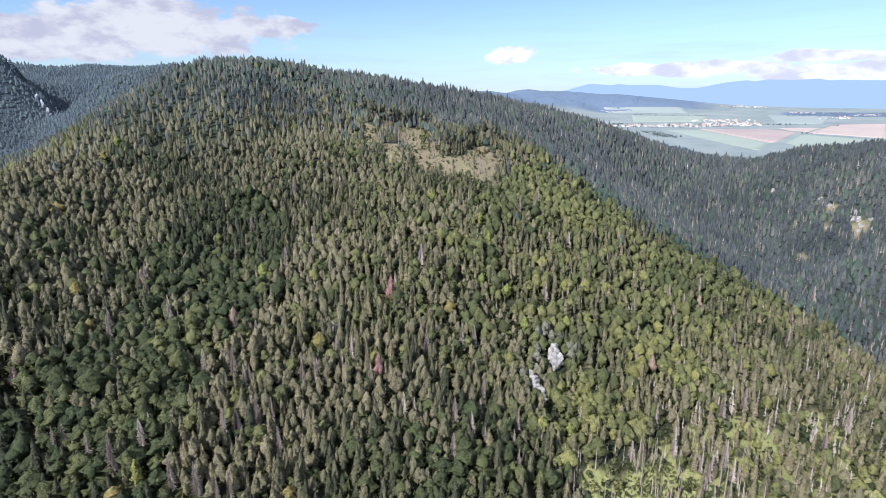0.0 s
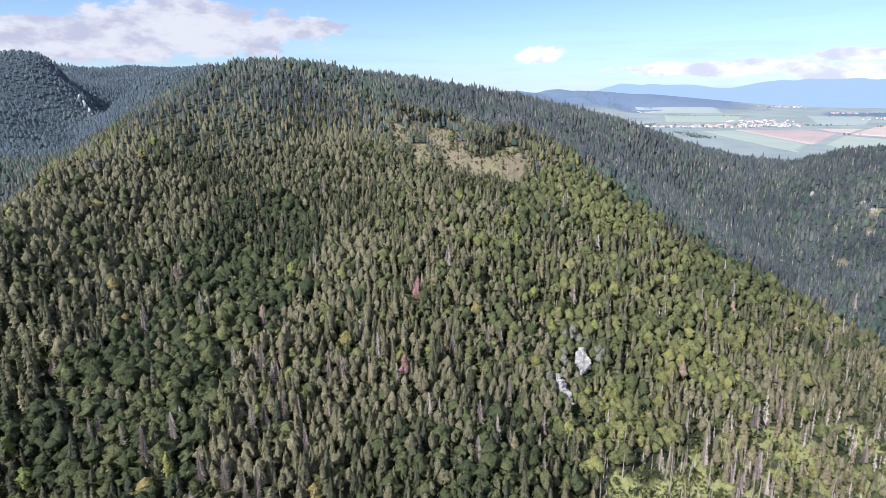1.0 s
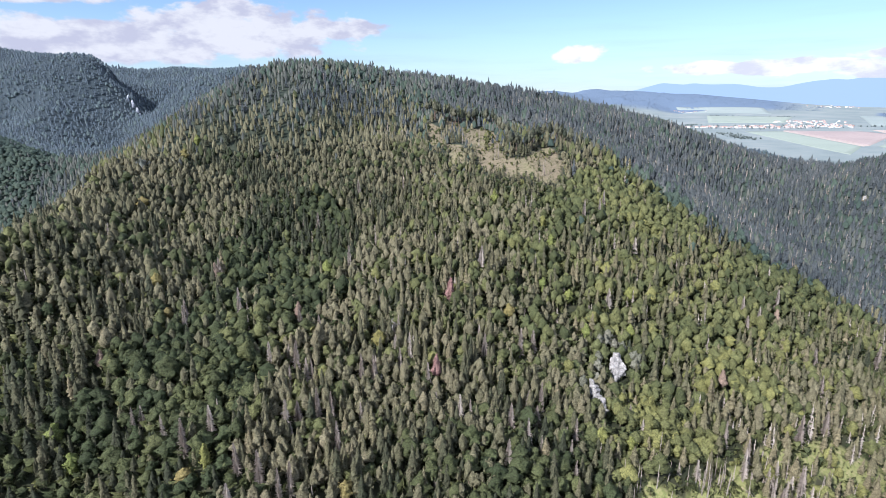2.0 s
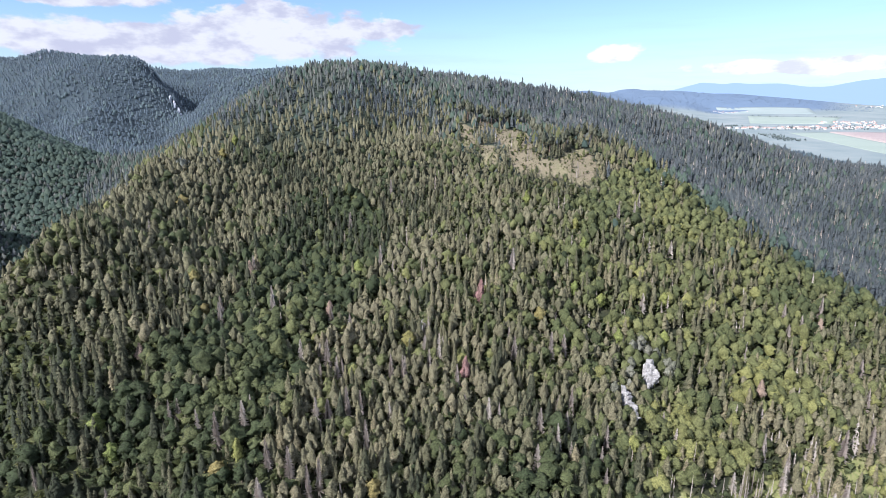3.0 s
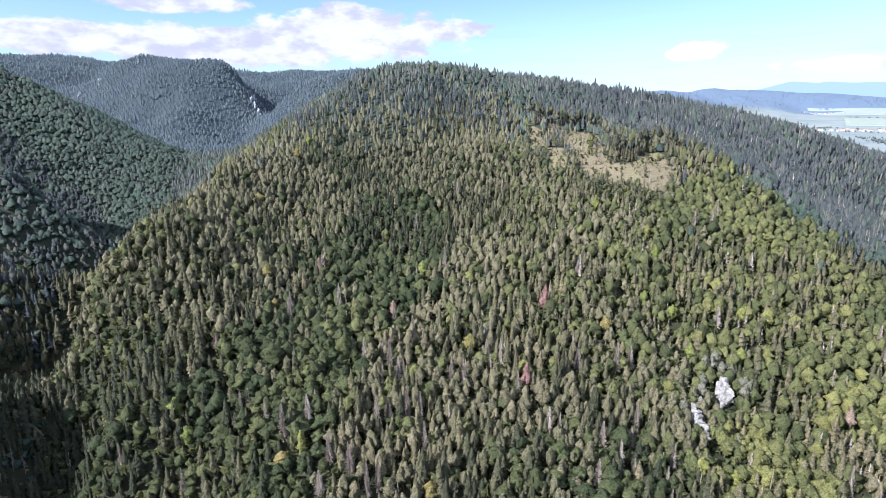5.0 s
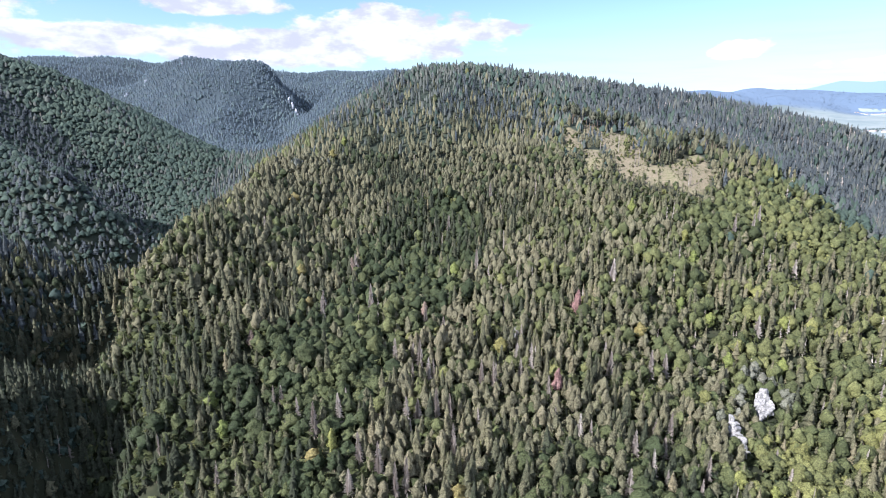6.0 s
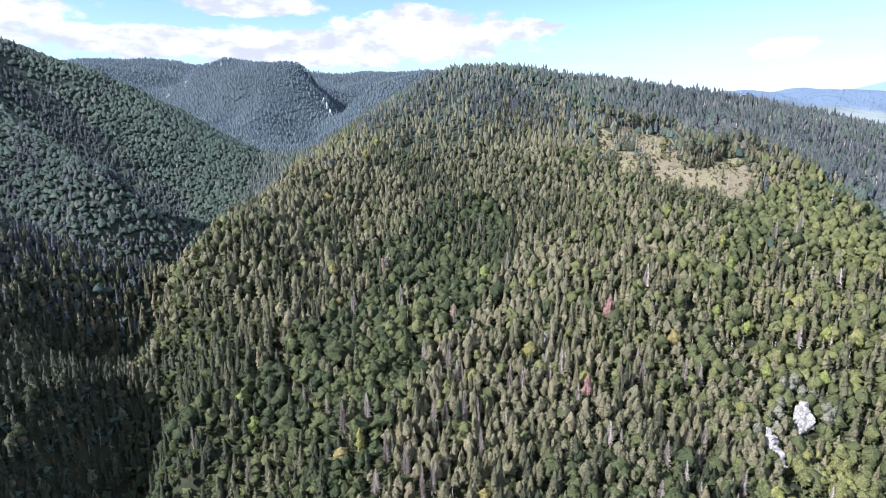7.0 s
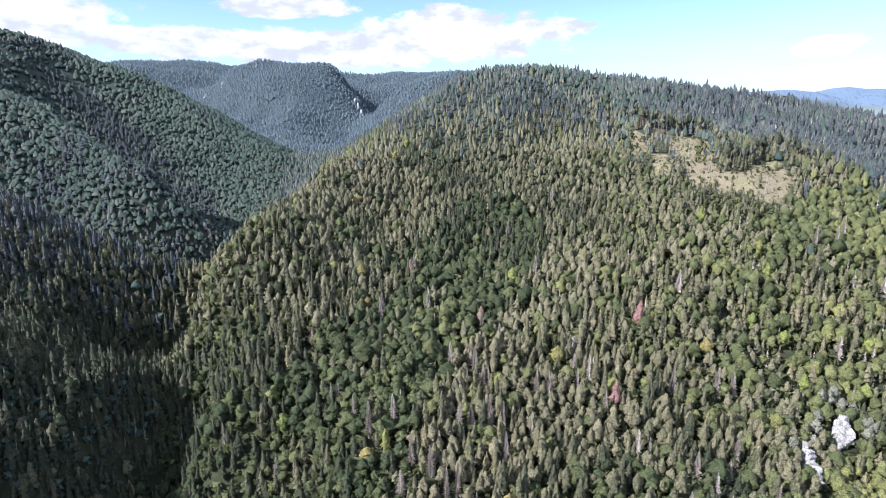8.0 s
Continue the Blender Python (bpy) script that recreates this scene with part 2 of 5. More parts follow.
LAND["left_hill"] = [(-849, 490, 350), (-779, 627, 386), (-738, 674, 372), (-683, 703, 348), (-639, 717, 330), (-581, 726, 302), (-516, 737, 269), (-443, 737, 241), (-361, 714, 217)]
LAND["left_ravine"] = [(-679, 590, 262), (-602, 571, 205), (-527, 548, 160), (-426, 504, 129)]
LAND["left_rib"] = [(-688, 500, 322), (-591, 509, 292), (-546, 500, 273), (-487, 489, 243), (-425, 479, 217), (-375, 455, 193)]
LAND["dark_gully"] = [(-531, 358, 191), (-460, 386, 168), (-375, 388, 143)]
LAND["dark_rib"] = [(-485, 280, 257), (-432, 323, 224), (-397, 336, 205), (-358, 349, 187), (-308, 342, 167)]
LAND["near_gully"] = [(-365, 228, 173), (-322, 270, 144), (-271, 281, 114)]
LAND["near_rib"] = [(-318, 169, 200), (-290, 204, 170), (-270, 215, 153), (-234, 218, 128)]
LAND["far_hill"] = [(-1205, 1658, 358), (-1127, 1652, 398), (-1019, 1663, 422), (-924, 1660, 422), (-843, 1647, 412), (-764, 1630, 396), (-689, 1576, 364), (-622, 1517, 303), (-579, 1470, 264)]
LAND["far_hill_rib"] = [(-825, 1429, 329), (-727, 1312, 273), (-648, 1218, 226)]
LAND["far_hill_rib_two"] = [(-979, 1451, 313), (-861, 1325, 258)]
LAND["far_gap"] = [(-1143, 1517, 293), (-958, 1343, 240), (-815, 1330, 248), (-684, 1402, 291)]
LAND["back_spur"] = [(-183, 1489, 375), (-343, 1460, 370), (-375, 1401, 357), (-426, 1334, 332), (-470, 1212, 266), (-500, 1124, 222), (-523, 1058, 191)]
LAND["far_ridge_west"] = [(-2290, 1431, 456), (-2006, 1807, 461), (-1786, 1889, 459), (-1723, 1947, 463), (-1632, 1959, 451), (-1553, 1959, 435), (-1398, 1889, 360)]
LAND["far_knoll"] = [(-1863, 2351, 464), (-1801, 2399, 491), (-1634, 2396, 468), (-1400, 2425, 447)]
LAND["far_ridge_north"] = [(-1096, 2247, 400), (-1001, 2291, 417), (-916, 2326, 413), (-851, 2351, 421), (-735, 2389, 417), (-548, 2337, 424), (-375, 2370, 412), (-167, 2394, 378)]
LAND["right_hill"] = [(823, 981, 172), (818, 878, 185), (797, 786, 198), (773, 711, 220), (790, 613, 228), (814, 509, 236), (868, 386, 253)]
LAND["right_hill_face"] = [(625, 647, 162), (636, 534, 164), (663, 447, 161), (551, 415, 129)]
LAND["west_creek"] = [(-436, 855, 182), (-376, 579, 140), (-320, 410, 110), (-274, 305, 86), (-219, 219, 88), (-147, 163, 76), (-63, 136, 56), (21, 118, 52), (139, 80, 54)]
LAND["far_creek"] = [(-637, 1576, 205), (-549, 1233, 200), (-491, 1007, 188)]
LAND["east_creek"] = [(285, 93, 62), (395, 193, 72), (485, 280, 80), (554, 359, 95), (543, 472, 110), (525, 563, 120), (511, 654, 128), (564, 777, 142)]
LAND["hill_back"] = [(-60, 1148, 240), (270, 1272, 240), (-278, 856, 260), (549, 1233, 210)]
LAND["plain_edge"] = [(825, 1429, 172), (1077, 1379, 168), (1223, 1181, 166), (1294, 940, 166), (1438, 701, 166)]
LAND["plain"] = [(469, 2659, 190), (974, 2411, 188), (1454, 2155, 190), (1870, 1806, 190), (2252, 1300, 190), (1690, 3179, 220), (2314, 2758, 220), (2837, 2216, 220), (3236, 1578, 220), (2150, 3724, 242), (3011, 3344, 248), (3802, 2763, 252), (4294, 1912, 252)]
LAND["far_wood_ridge"] = [(654, 4654, 360), (1137, 4560, 385), (1452, 4470, 388), (1761, 4358, 388), (2060, 4224, 378), (2421, 4029, 352), (2792, 3843, 316), (3085, 3677, 282)]
LAND["rim"] = [(-1642, 4511, 360), (-3394, 3394, 380), (-4511, 1642, 360), (4800, 0, 240), (3677, -3085, 260), (0, -4800, 300), (-3677, -3085, 340), (-4782, -418, 360)]
# unseen surroundings; the hill behind left is raised to throw shade into the creek
LAND["south_side"] = [(374, -66, 85), (383, -321, 140), (135, -502, 170), (-192, -526, 260), (-347, -414, 350), (-382, -238, 390), (-409, -133, 400), (-438, -38, 380), (-532, 94, 310), (-918, 246, 410), (1182, -208, 180), (836, -996, 240), (0, -1400, 280), (-900, -1072, 420), (-1379, -243, 450)]
LAND["south_creek"] = [(-247, 110, 66), (-280, 0, 70), (-242, -140, 78), (-62, -232, 72)]
NODES = np.array([p for line in LAND.values() for p in line], float)


def tension(d2):
    return np.sqrt(d2 + 900.0)


def land_weights():
    n = len(NODES)
    m = np.ones((n + 1, n + 1))
    m[:n, :n] = tension(((NODES[:, None, :2] - NODES[None, :, :2]) ** 2).sum(-1))
    m[n, n] = 0
    return np.linalg.solve(m, np.append(NODES[:, 2], 0.0))


WEIGHTS = land_weights()


def hashed(i, j, seed):
    v = np.sin(i * 127.1 + j * 311.7 + seed * 74.7) * 43758.5453
    return v - np.floor(v)


def patches(x, y, size, seed):
    """Smooth value noise from 0 to 1 with patches of about that size."""
    u, v = x / size, y / size
    i, j = np.floor(u), np.floor(v)
    a, b = u - i, v - j
    a, b = a * a * (3 - 2 * a), b * b * (3 - 2 * b)
    lo = hashed(i, j, seed) * (1 - a) + hashed(i + 1, j, seed) * a
    hi = hashed(i, j + 1, seed) * (1 - a) + hashed(i + 1, j + 1, seed) * a
    return lo * (1 - b) + hi * b


def ground_z(x, y):
    """Height of the ground, with gullies and knolls at three scales."""
    x, y = np.asarray(x, float), np.asarray(y, float)
    z = np.full(x.shape, WEIGHTS[-1])
    for (a, b, _), w in zip(NODES, WEIGHTS):
        z += w * tension((x - a) ** 2 + (y - b) ** 2)
    d = np.hypot(x, y)
    hilly = 1 - np.clip((np.arctan2(x, y) - 0.42) / 0.15, 0, 1) * np.clip((d - 1350) / 300, 0, 1)
    big = np.clip(d / 2500, 0.25, 1.0)
    z += hilly * ((patches(x, y, 150, 1) - 0.5) * (22 * big + 16 * np.clip((d - 1100) / 300, 0, 1)) + (patches(x, y, 60, 2) - 0.5) * 8 + (patches(x, y, 22, 3) - 0.5) * 3)
    return z


def blob(x, y, cx, cy, r):
    return np.exp(-((x - cx) ** 2 + (y - cy) ** 2) / (r * r))


# the dry meadow on the shoulder, lobe by lobe, as outlines in plan
MEADOW = [[(95, 628), (108, 652), (124, 664), (138, 648), (132, 590), (125, 550), (129, 524), (148, 528), (163, 555), (180, 559), (178, 515), (170, 492), (152, 464), (140, 482), (117, 474), (98, 503), (96, 558), (90, 596)],
          [(55, 652), (70, 641), (71, 570), (54, 568)], [(80, 672), (101, 675), (100, 640), (78, 630)], [(70, 575), (87, 573), (83, 520), (69, 523)]]
DYING = [(250, 250), (330, 262), (325, 150), (130, 140), (108, 180), (126, 216), (180, 232)]
# grassy gaps low on the slope: x, y, size
GAPS = [(127, 206, 11), (132, 194, 11), (150, 202, 12), (166, 204, 12), (174, 214, 7), (160, 193, 12), (186, 205, 7), (205, 212, 5), (203, 196, 6), (228, 204, 5), (140, 186, 10), (160, 182, 10), (4, 300, 4), (-24, 262, 3)]
# thin grass round the outcrops across the valley
QUARRY = [(640, 503, 13), (630, 494, 11), (620, 486, 9), (650, 552, 11), (640, 546, 9), (655, 575, 8), (652, 652, 7), (644, 646, 6), (612, 520, 8), (560, 500, 7), (628, 530, 8)]


def inside(x, y, outline):
    """True within an outline in plan."""
    odd = np.zeros(np.shape(x), bool)
    for (ax, ay), (bx, by) in zip(outline, outline[1:] + outline[:1]):
        if ay != by:
            odd ^= ((ay > y) != (by > y)) & (x < (bx - ax) * (y - ay) / (by - ay) + ax)
    return odd


def openness(x, y):
    """1 in the dry meadow and the gaps, 0 in the forest."""
    o = sum(blob(x, y, *g) for g in GAPS + QUARRY)
    gaps = np.clip((o + 0.8 * (patches(x, y, 11, 9) - 0.5) - 0.5) * 4, 0, 1)
    u, v = x + 4 * (patches(x, y, 9, 91) - 0.5), y + 7 * (patches(x, y, 13, 92) - 0.5)
    return np.maximum(gaps, sum(inside(u, v, m).astype(float) for m in MEADOW).clip(0, 1))


def grassy(x, y):
    """1 where low green grass grows rather than dry stalks."""
    u, v = x + 16 * (patches(x, y, 15, 94) - 0.5), y + 16 * (patches(x, y, 15, 95) - 0.5)
    return np.clip(sum(blob(x, y, *g) for g in GAPS) * 1.5 + inside(u, v, DYING) + 0.8 * (patches(x, y, 14, 93) - 0.55), 0, 1)


def mesh_from(name, verts, quads, mats, mat_index=None, values=None, normals=None):
    """One mesh from arrays of corners and quads."""
    me = bpy.data.meshes.new(name)
    me.vertices.add(len(verts))
    me.vertices.foreach_set("co", np.ascontiguousarray(verts, np.float32).ravel())
    me.loops.add(quads.size)
    me.loops.foreach_set("vertex_index", np.ascontiguousarray(quads, np.int32).ravel())
    me.polygons.add(len(quads))
    me.polygons.foreach_set("loop_start", np.arange(0, quads.size, quads.shape[1], dtype=np.int32))
    for m in mats:
        me.materials.append(m)
    if mat_index is not None:
        me.polygons.foreach_set("material_index", np.ascontiguousarray(mat_index, np.int32))
    for key, v in (values or {}).items():
        me.attributes.new(key, "FLOAT", "POINT").data.foreach_set("value", np.ascontiguousarray(v, np.float32))
    me.update(calc_edges=True)
    if normals is not None:
        # leaves shade with the round of their crown
        me.polygons.foreach_set("use_smooth", np.ones(len(quads), bool))
        me.normals_split_custom_set_from_vertices(np.ascontiguousarray(normals, np.float32))
    return me


def build_ground():
    rings = np.concatenate([[0.001], np.geomspace(30, 172, 20), np.arange(178, 720, 5.0), np.geomspace(726, 1400, 50), np.geomspace(1420, 4960, 60)])
    turns = np.radians(np.concatenate([np.arange(-180, -64, 2.0), np.arange(-64, 64, 0.45), np.arange(64, 180, 2.0)]))
    r, a = np.meshgrid(rings, turns, indexing="ij")
    x, y = r * np.sin(a), r * np.cos(a)
    z = ground_z(x, y)
    n = len(turns)
    i, j = np.meshgrid(np.arange(len(rings) - 1), np.arange(n), indexing="ij")
    k = (j + 1) % n
    quads = np.stack([i * n + j, i * n + k, (i + 1) * n + k, (i + 1) * n + j], -1).reshape(-1, 4)[:, ::-1]
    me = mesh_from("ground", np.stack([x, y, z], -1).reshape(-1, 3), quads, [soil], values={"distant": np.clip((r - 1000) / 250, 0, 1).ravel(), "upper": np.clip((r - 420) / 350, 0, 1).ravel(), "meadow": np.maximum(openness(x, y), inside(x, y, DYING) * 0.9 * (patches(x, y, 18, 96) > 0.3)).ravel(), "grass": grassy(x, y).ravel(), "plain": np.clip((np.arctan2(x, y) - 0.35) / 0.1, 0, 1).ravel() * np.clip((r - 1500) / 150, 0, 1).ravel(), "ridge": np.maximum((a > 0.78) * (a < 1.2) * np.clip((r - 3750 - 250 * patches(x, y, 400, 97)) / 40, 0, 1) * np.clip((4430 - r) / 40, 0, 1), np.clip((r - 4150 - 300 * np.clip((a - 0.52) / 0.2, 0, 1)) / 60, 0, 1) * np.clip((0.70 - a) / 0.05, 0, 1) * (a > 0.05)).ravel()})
    me.polygons.foreach_set("use_smooth", np.ones(len(quads), bool))
    return tagged(new("ground", me), "steep forest floor of litter and dry grass running out to farmland", "ground", kind="structure")


def ground_material():
    m, a, j = material("forest_soil")
    where = a("ShaderNodeTexCoord")
    big = j(where, a("ShaderNodeTexNoise", Scale=0.06, Detail=8.0, Roughness=0.65), "Object")
    fine = j(where, a("ShaderNodeTexNoise", Scale=0.55, Detail=7.0, Roughness=0.75), "Object")
    wide = j(where, a("ShaderNodeTexNoise", Scale=0.006, Detail=5.0, Roughness=0.6), "Object")
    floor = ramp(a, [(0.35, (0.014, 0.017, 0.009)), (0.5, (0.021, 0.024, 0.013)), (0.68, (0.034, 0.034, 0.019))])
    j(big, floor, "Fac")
    # the floor turns lighter and bluer with distance: haze put into its colour
    hazed_floor = ramp(a, [(0.35, (0.020, 0.029, 0.023)), (0.5, (0.027, 0.037, 0.030)), (0.68, (0.034, 0.044, 0.036))])
    j(big, hazed_floor, "Fac")
    upper = a("ShaderNodeAttribute", attribute_name="upper")
    under = a("ShaderNodeMix", data_type="RGBA")
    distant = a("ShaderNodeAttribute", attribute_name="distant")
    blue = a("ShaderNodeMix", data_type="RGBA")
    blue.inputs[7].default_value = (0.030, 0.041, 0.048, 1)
    dry = ramp(a, [(0.36, (0.068, 0.070, 0.036)), (0.46, (0.104, 0.092, 0.056)), (0.55, (0.138, 0.110, 0.076)), (0.7, (0.176, 0.140, 0.104))])
    j(fine, dry, "Fac")
    lush = ramp(a, [(0.36, (0.105, 0.122, 0.044)), (0.5, (0.165, 0.172, 0.066)), (0.62, (0.215, 0.195, 0.105)), (0.75, (0.250, 0.210, 0.150))])
    j(fine, lush, "Fac")
    grass = a("ShaderNodeAttribute", attribute_name="grass")
    sward = a("ShaderNodeMix", data_type="RGBA")
    # farmland greens greyed and blued to stand in for haze
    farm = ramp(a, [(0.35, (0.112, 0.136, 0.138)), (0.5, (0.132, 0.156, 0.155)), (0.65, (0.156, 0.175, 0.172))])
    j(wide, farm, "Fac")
    mead = a("ShaderNodeAttribute", attribute_name="meadow")
    plain = a("ShaderNodeAttribute", attribute_name="plain")
    one = a("ShaderNodeMix", data_type="RGBA")
    two = a("ShaderNodeMix", data_type="RGBA")
    ln = m.node_tree.links.new
    ln(upper.outputs["Fac"], under.inputs[0]), ln(floor.outputs[0], under.inputs[6]), ln(hazed_floor.outputs[0], blue.inputs[6]), ln(distant.outputs["Fac"], blue.inputs[0]), ln(blue.outputs[2], under.inputs[7])
    ln(mead.outputs["Fac"], one.inputs[0]), ln(under.outputs[2], one.inputs[6]), ln(grass.outputs["Fac"], sward.inputs[0]), ln(dry.outputs[0], sward.inputs[6]), ln(lush.outputs[0], sward.inputs[7]), ln(sward.outputs[2], one.inputs[7])
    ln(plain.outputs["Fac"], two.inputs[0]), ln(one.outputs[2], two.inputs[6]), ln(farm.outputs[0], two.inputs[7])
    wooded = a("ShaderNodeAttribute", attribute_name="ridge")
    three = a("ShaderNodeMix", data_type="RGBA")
    # blue haze tint for the ground under the far woods
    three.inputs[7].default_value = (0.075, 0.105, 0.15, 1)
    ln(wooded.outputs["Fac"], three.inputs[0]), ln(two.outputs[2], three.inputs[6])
    face = a("ShaderNodeBsdfPrincipled", Roughness=0.95)
    face.inputs["Specular IOR Level"].default_value = 0.15
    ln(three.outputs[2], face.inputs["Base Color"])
    relief = a("ShaderNodeBump", Strength=0.6, Distance=0.6)
    ln(fine.outputs["Fac"], relief.inputs["Height"])
    j(relief, face, 0, "Normal")
    j(face, a("ShaderNodeOutputMaterial"))
    return m


soil = ground_material()
build_ground()
# ---- the forest ----
# trees and rocks that stand out: x, y
RED_TREES = [(42, 322), (27, 266)]
BROWN_TREES = [(-144, 268), (-112, 363), (283, 334), (205, 276), (-52, 313)]
PALE_SNAGS = [(-115, 310), (-86, 315), (-50, 307), (-48, 273), (-111, 367), (-80, 227), (-91, 221), (-66, 211), (-43, 204), (-43, 238), (-34, 242), (-28, 244),
              (-62, 273), (-38, 296), (-47, 201), (-68, 200), (-23, 222), (-13, 268), (67, 349), (79, 284), (88, 289), (62, 235), (81, 247), (76, 236),
              (-56, 208), (-23, 366), (163, 412), (177, 414), (150, 326), (57, 281), (-113, 301), (277, 280), (255, 328), (-49, 415), (256, 251), (295, 308),
              (302, 231), (-18, 464), (445, 380), (346, 310), (334, 243), (230, 240), (55, 210), (259, 339), (290, 345), (193, 381), (185, 427), (267, 332)]
YELLOW_TREES = [(125, 399), (125, 377), (106, 333), (123, 328), (168, 333), (-79, 213), (-38, 359), (-4, 288), (127, 305), (157, 306), (77, 308), (94, 436),
                (-173, 551), (-178, 527), (-19, 201), (123, 226), (107, 227), (-141, 226), (-152, 236), (-138, 333)]
CRAG_PINES = [(129, 288), (133, 297), (138, 299), (144, 298), (149, 297), (126, 280), (122, 271), (110, 262), (152, 285), (141, 303)]
# the ground is clear round them, and towards the camera so that they show
MARKS = [(x, y, 3.5) for x, y in CRAG_PINES + YELLOW_TREES] + [(x * k, y * k, 3.5) for x, y in RED_TREES + BROWN_TREES + PALE_SNAGS for k in (1.0, 0.982)] + [(140, 284, 7), (139, 276, 5.5), (137, 270, 4), (116, 256, 5), (118, 248, 5), (118, 241, 5), (117, 234, 4), (120, 262, 4), (18, 776, 6), (16, 788, 6)]

rng = np.random.default_rng(11)


def unit(n):
    return n / np.maximum(1e-6, np.linalg.norm(n, axis=1))[:, None]


def spruce_crown(r, height, radius, skirts, sides, sprays):
    """Ragged skirts of boughs one above the other, with loose sprays standing out of them."""
    v, q = [], []

    def reach(f):
        return radius * ((1 - f) ** 0.72 * (0.7 + 0.3 * min(1.0, f * 4)) + 0.03)

    for w in range(skirts):
        f = (w + r.uniform(-0.2, 0.2)) / skirts
        h = height * (0.12 + 0.84 * max(f, 0))
        k = reach(max(f, 0))
        n, m = len(v), max(4, int(round(sides * (1 - 0.35 * f))))
        turn = r.uniform(0, 6.28)
        v.append((r.normal(0, 0.08), r.normal(0, 0.08), min(height, h + height * 0.84 / skirts + 0.55 * k + 0.4)))
        for i in range(m):
            t = turn + 6.2832 * (i + r.uniform(-0.25, 0.25)) / m
            o = k * (r.uniform(0.85, 1.2) if i % 2 else r.uniform(0.5, 0.8))
            v.append((math.cos(t) * o, math.sin(t) * o, h - (0.28 if i % 2 else 0.02) * k * r.uniform(0.5, 1.4)))
        q += [(n, n + 1 + i, n + 1 + (i + 1) % m) for i in range(m)]
    for _ in range(sprays):
        f = r.uniform(0, 0.95)
        h, k, t = height * (0.12 + 0.84 * f), reach(f) * r.uniform(0.75, 1.3), r.uniform(0, 6.28)
        c, s, half, n = math.cos(t), math.sin(t), r.uniform(0.25, 0.6), len(v)
        i = k * 0.45
        v += [(c * i - s * half, s * i + c * half, h + 0.35 * k), (c * i + s * half, s * i - c * half, h + 0.3 * k), (c * k, s * k, h - k * r.uniform(-0.1, 0.35))]
        q.append((n, n + 1, n + 2))
    v = np.array(v)
    round_ = v * (1, 1, 0)
    round_ /= np.maximum(0.15, np.linalg.norm(round_, axis=1))[:, None]
    return v, np.array(q), unit(round_ + (0, 0, 0.55) + r.normal(0, 0.22, v.shape))


def clump_crown(r, height, radius, low, count, size, lobes, pointed=0.0):
    """A crown of small sprays gathered in lobes, with gaps between them."""
    centres = []
    for i in range(lobes):
        f = (i + r.uniform(0.2, 0.8)) / lobes
        wide = radius * (1 - pointed * f) * math.sqrt(max(0.05, 1 - (2 * f - 0.85) ** 2 * 0.8))
        t = r.uniform(0, 6.28)
        off = wide * r.uniform(0.2, 0.66)
        centres.append((math.cos(t) * off, math.sin(t) * off, height * (low + (1 - low) * (0.10 + 0.82 * f)), wide * r.uniform(0.42, 0.7)))
    v, out = [], []
    for i in range(count):
        cx, cy, cz, cr = centres[i % lobes]
        d = r.normal(size=3)
        d[2] = abs(d[2]) * 1.15 - 0.35
        d /= np.linalg.norm(d)
        p = np.array((cx, cy, cz)) + d * cr * r.uniform(0.7, 1.12) * np.array((1, 1, 0.9))
        nrm = d + r.normal(size=3) * 0.28
        nrm /= np.linalg.norm(nrm)
        e1 = np.cross(nrm, r.normal(size=3))
        e1 /= np.linalg.norm(e1)
        e2 = np.cross(nrm, e1)
        s = size * r.uniform(0.7, 1.35)
        for a, b in ((-1.0, -0.65), (1.0, -0.6), (0.1, 1.15)):
            v.append(p + e1 * a * s * r.uniform(0.75, 1.25) + e2 * b * s * r.uniform(0.75, 1.25) - nrm * 0.3 * s)
            out.append(0.5 * d + 0.3 * nrm)
    v = np.array(v)
    crown = (v - (0, 0, height * (low + 0.4 * (1 - low)))) / (radius, radius, height * (1 - low) * 0.55)
    return v, np.arange(len(v)).reshape(-1, 3), unit(np.array(out) + 0.55 * crown + (0, 0, 0.25))


